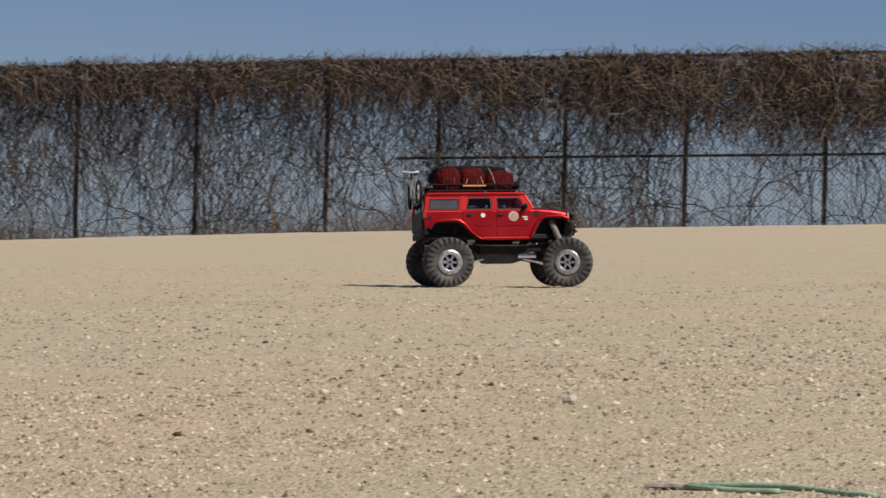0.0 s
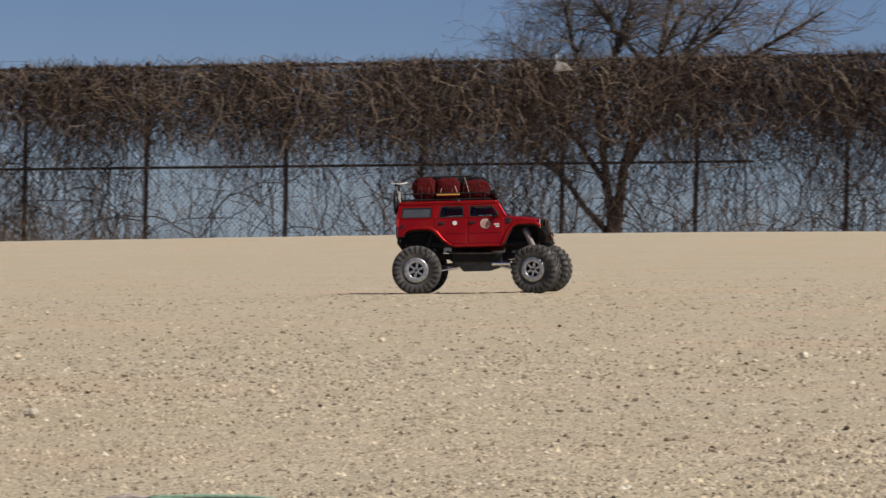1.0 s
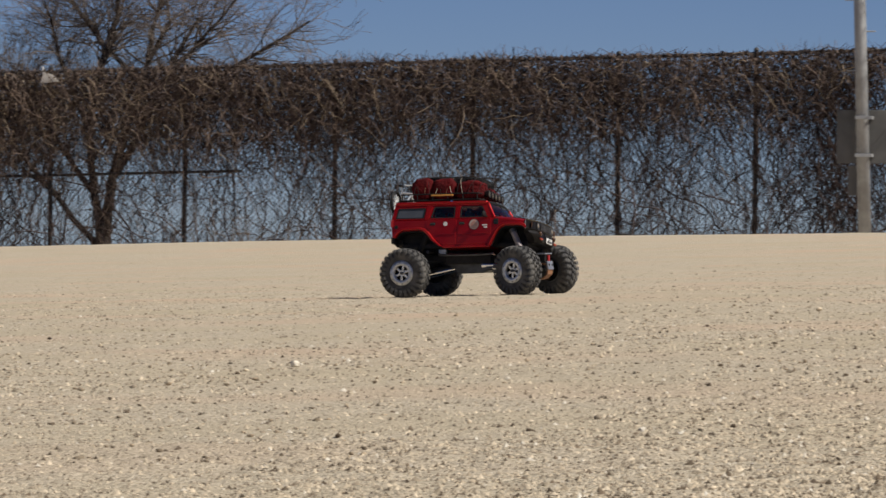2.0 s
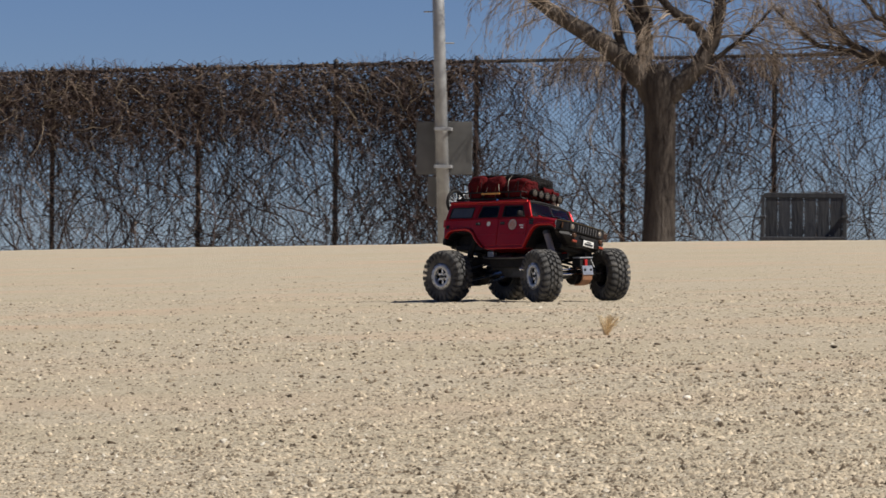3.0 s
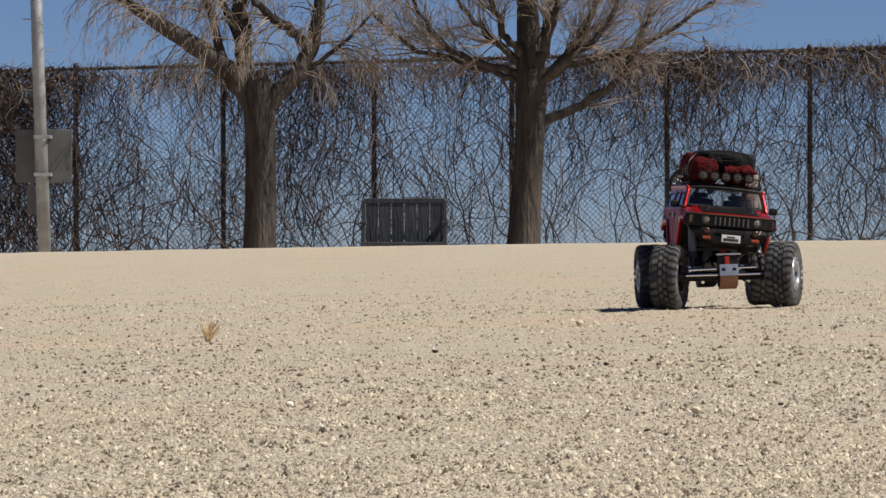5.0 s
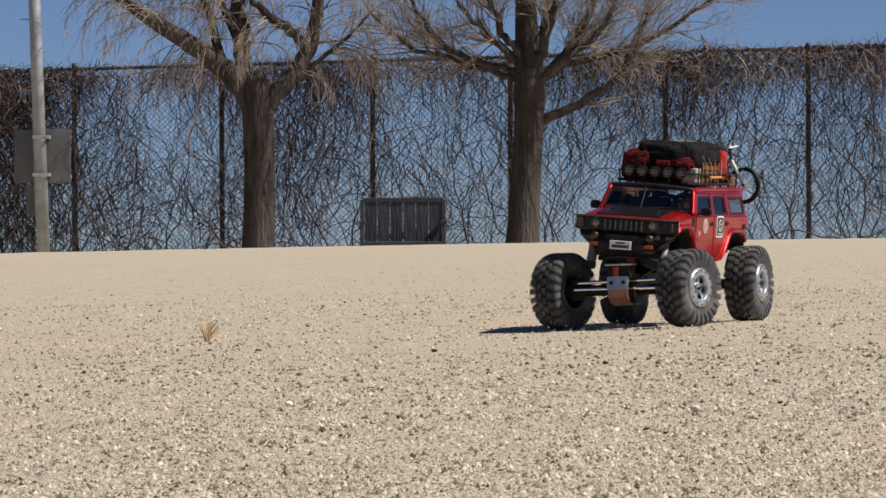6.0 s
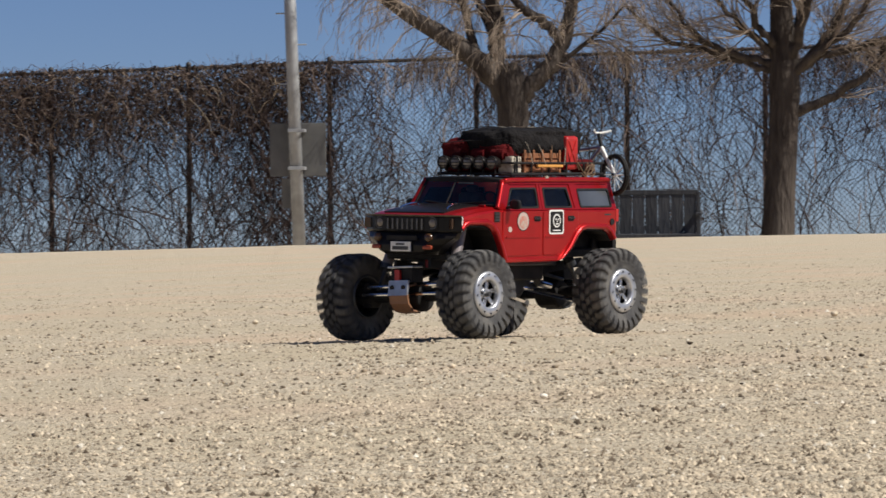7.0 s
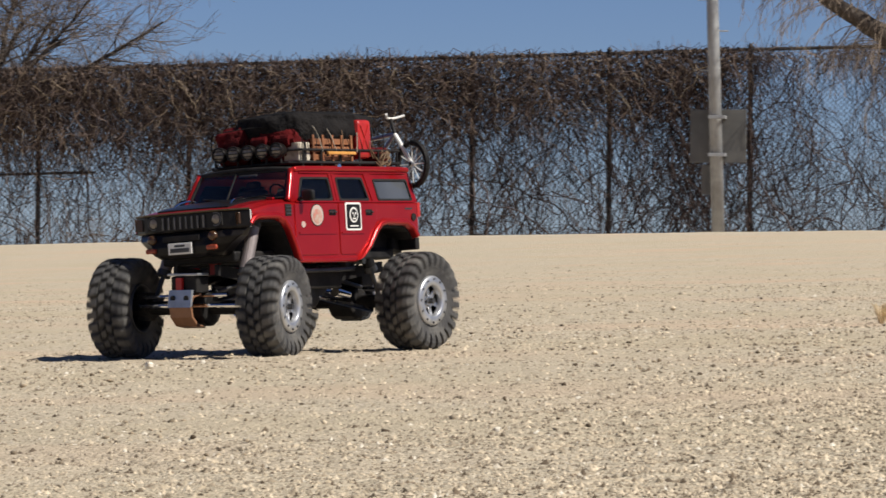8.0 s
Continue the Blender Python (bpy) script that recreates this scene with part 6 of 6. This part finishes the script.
def motions():
    dust_motions()
    times = [i / FPS for i in range(8 * FPS + 1)]
    poses = [truck_pose(t) for t in times]
    walk(truck, [(t, poses[i][3]) for i, t in enumerate(times) if i % 3 == 0])
    run, spin, rate = 0.0, [], []
    for i, p in enumerate(poses):
        if i:
            run += math.hypot(p[0] - poses[i - 1][0], p[1] - poses[i - 1][1])
        spin.append(math.degrees(run / RW))
        j, k = max(i - 8, 0), min(i + 8, len(times) - 1)
        rate.append((poses[k][2] - poses[j][2]) / (times[k] - times[j]))
    # the shell leans on its springs
    pivot = Matrix.Translation((0, 0, 0.09))
    walk(BODY, [(t, Matrix.Translation((-0.0038, 0, -0.0021)) @ pivot @ pose(0, 0, 0, sway(t)[0], -sway(t)[1], 0) @ pivot.inverted()) for i, t in enumerate(times) if i % 6 == 0])
    for name, wheel in WHEELS.items():
        front, right = name[0] == "F", name[1] == "R"
        side = -1 if right else 1
        king, arm = Matrix.Translation((WB / 2 * (1 if front else -1), side * KING, RW)), Matrix.Translation((0, side * (TR / 2 - KING), 0))
        rows = []
        for i, t in enumerate(times):
            steer = max(-22, min(22, STEER_RATE * rate[i])) if front else 0.0
            rows.append((t, king @ pose(0, 0, 0, 0, 0, steer) @ arm @ pose(0, 0, 0, 0, spin[i], 0) @ pose(0, 0, 0, 0, 0, 180 if right else 0)))
        walk(wheel, rows)


def dust_motions():
    """The clumps rest where the rear left wheel will pass, fly up behind it and fall back."""
    g = np.random.default_rng(89)
    for k, ob in enumerate(DUST):
        t0 = 5.45 + 0.055 * k
        m = truck_pose(t0)[3]
        start = m @ Vector((-WB / 2 - 0.03, TR / 2 + g.uniform(-0.03, 0.03), 0))
        fling = (m.to_3x3() @ Vector((-1, g.uniform(-0.5, 0.6), 0))) * g.uniform(0.04, 0.16)
        high, span = g.uniform(0.015, 0.05), g.uniform(0.35, 0.6)
        rows = []
        for i in range(81):
            u = min(max((i / 10 - t0) / span, 0), 1)
            p = start + fling * u
            z = float(ground_z(p.x, p.y)) + 4 * high * u * (1 - u) - 0.004
            rows.append((i / 10, pose(p.x, p.y, z, 0, 0, 80 * u)))
        walk(ob, rows)


# degrees of steering for each degree a second of turn
STEER_RATE = 0.7
motions()
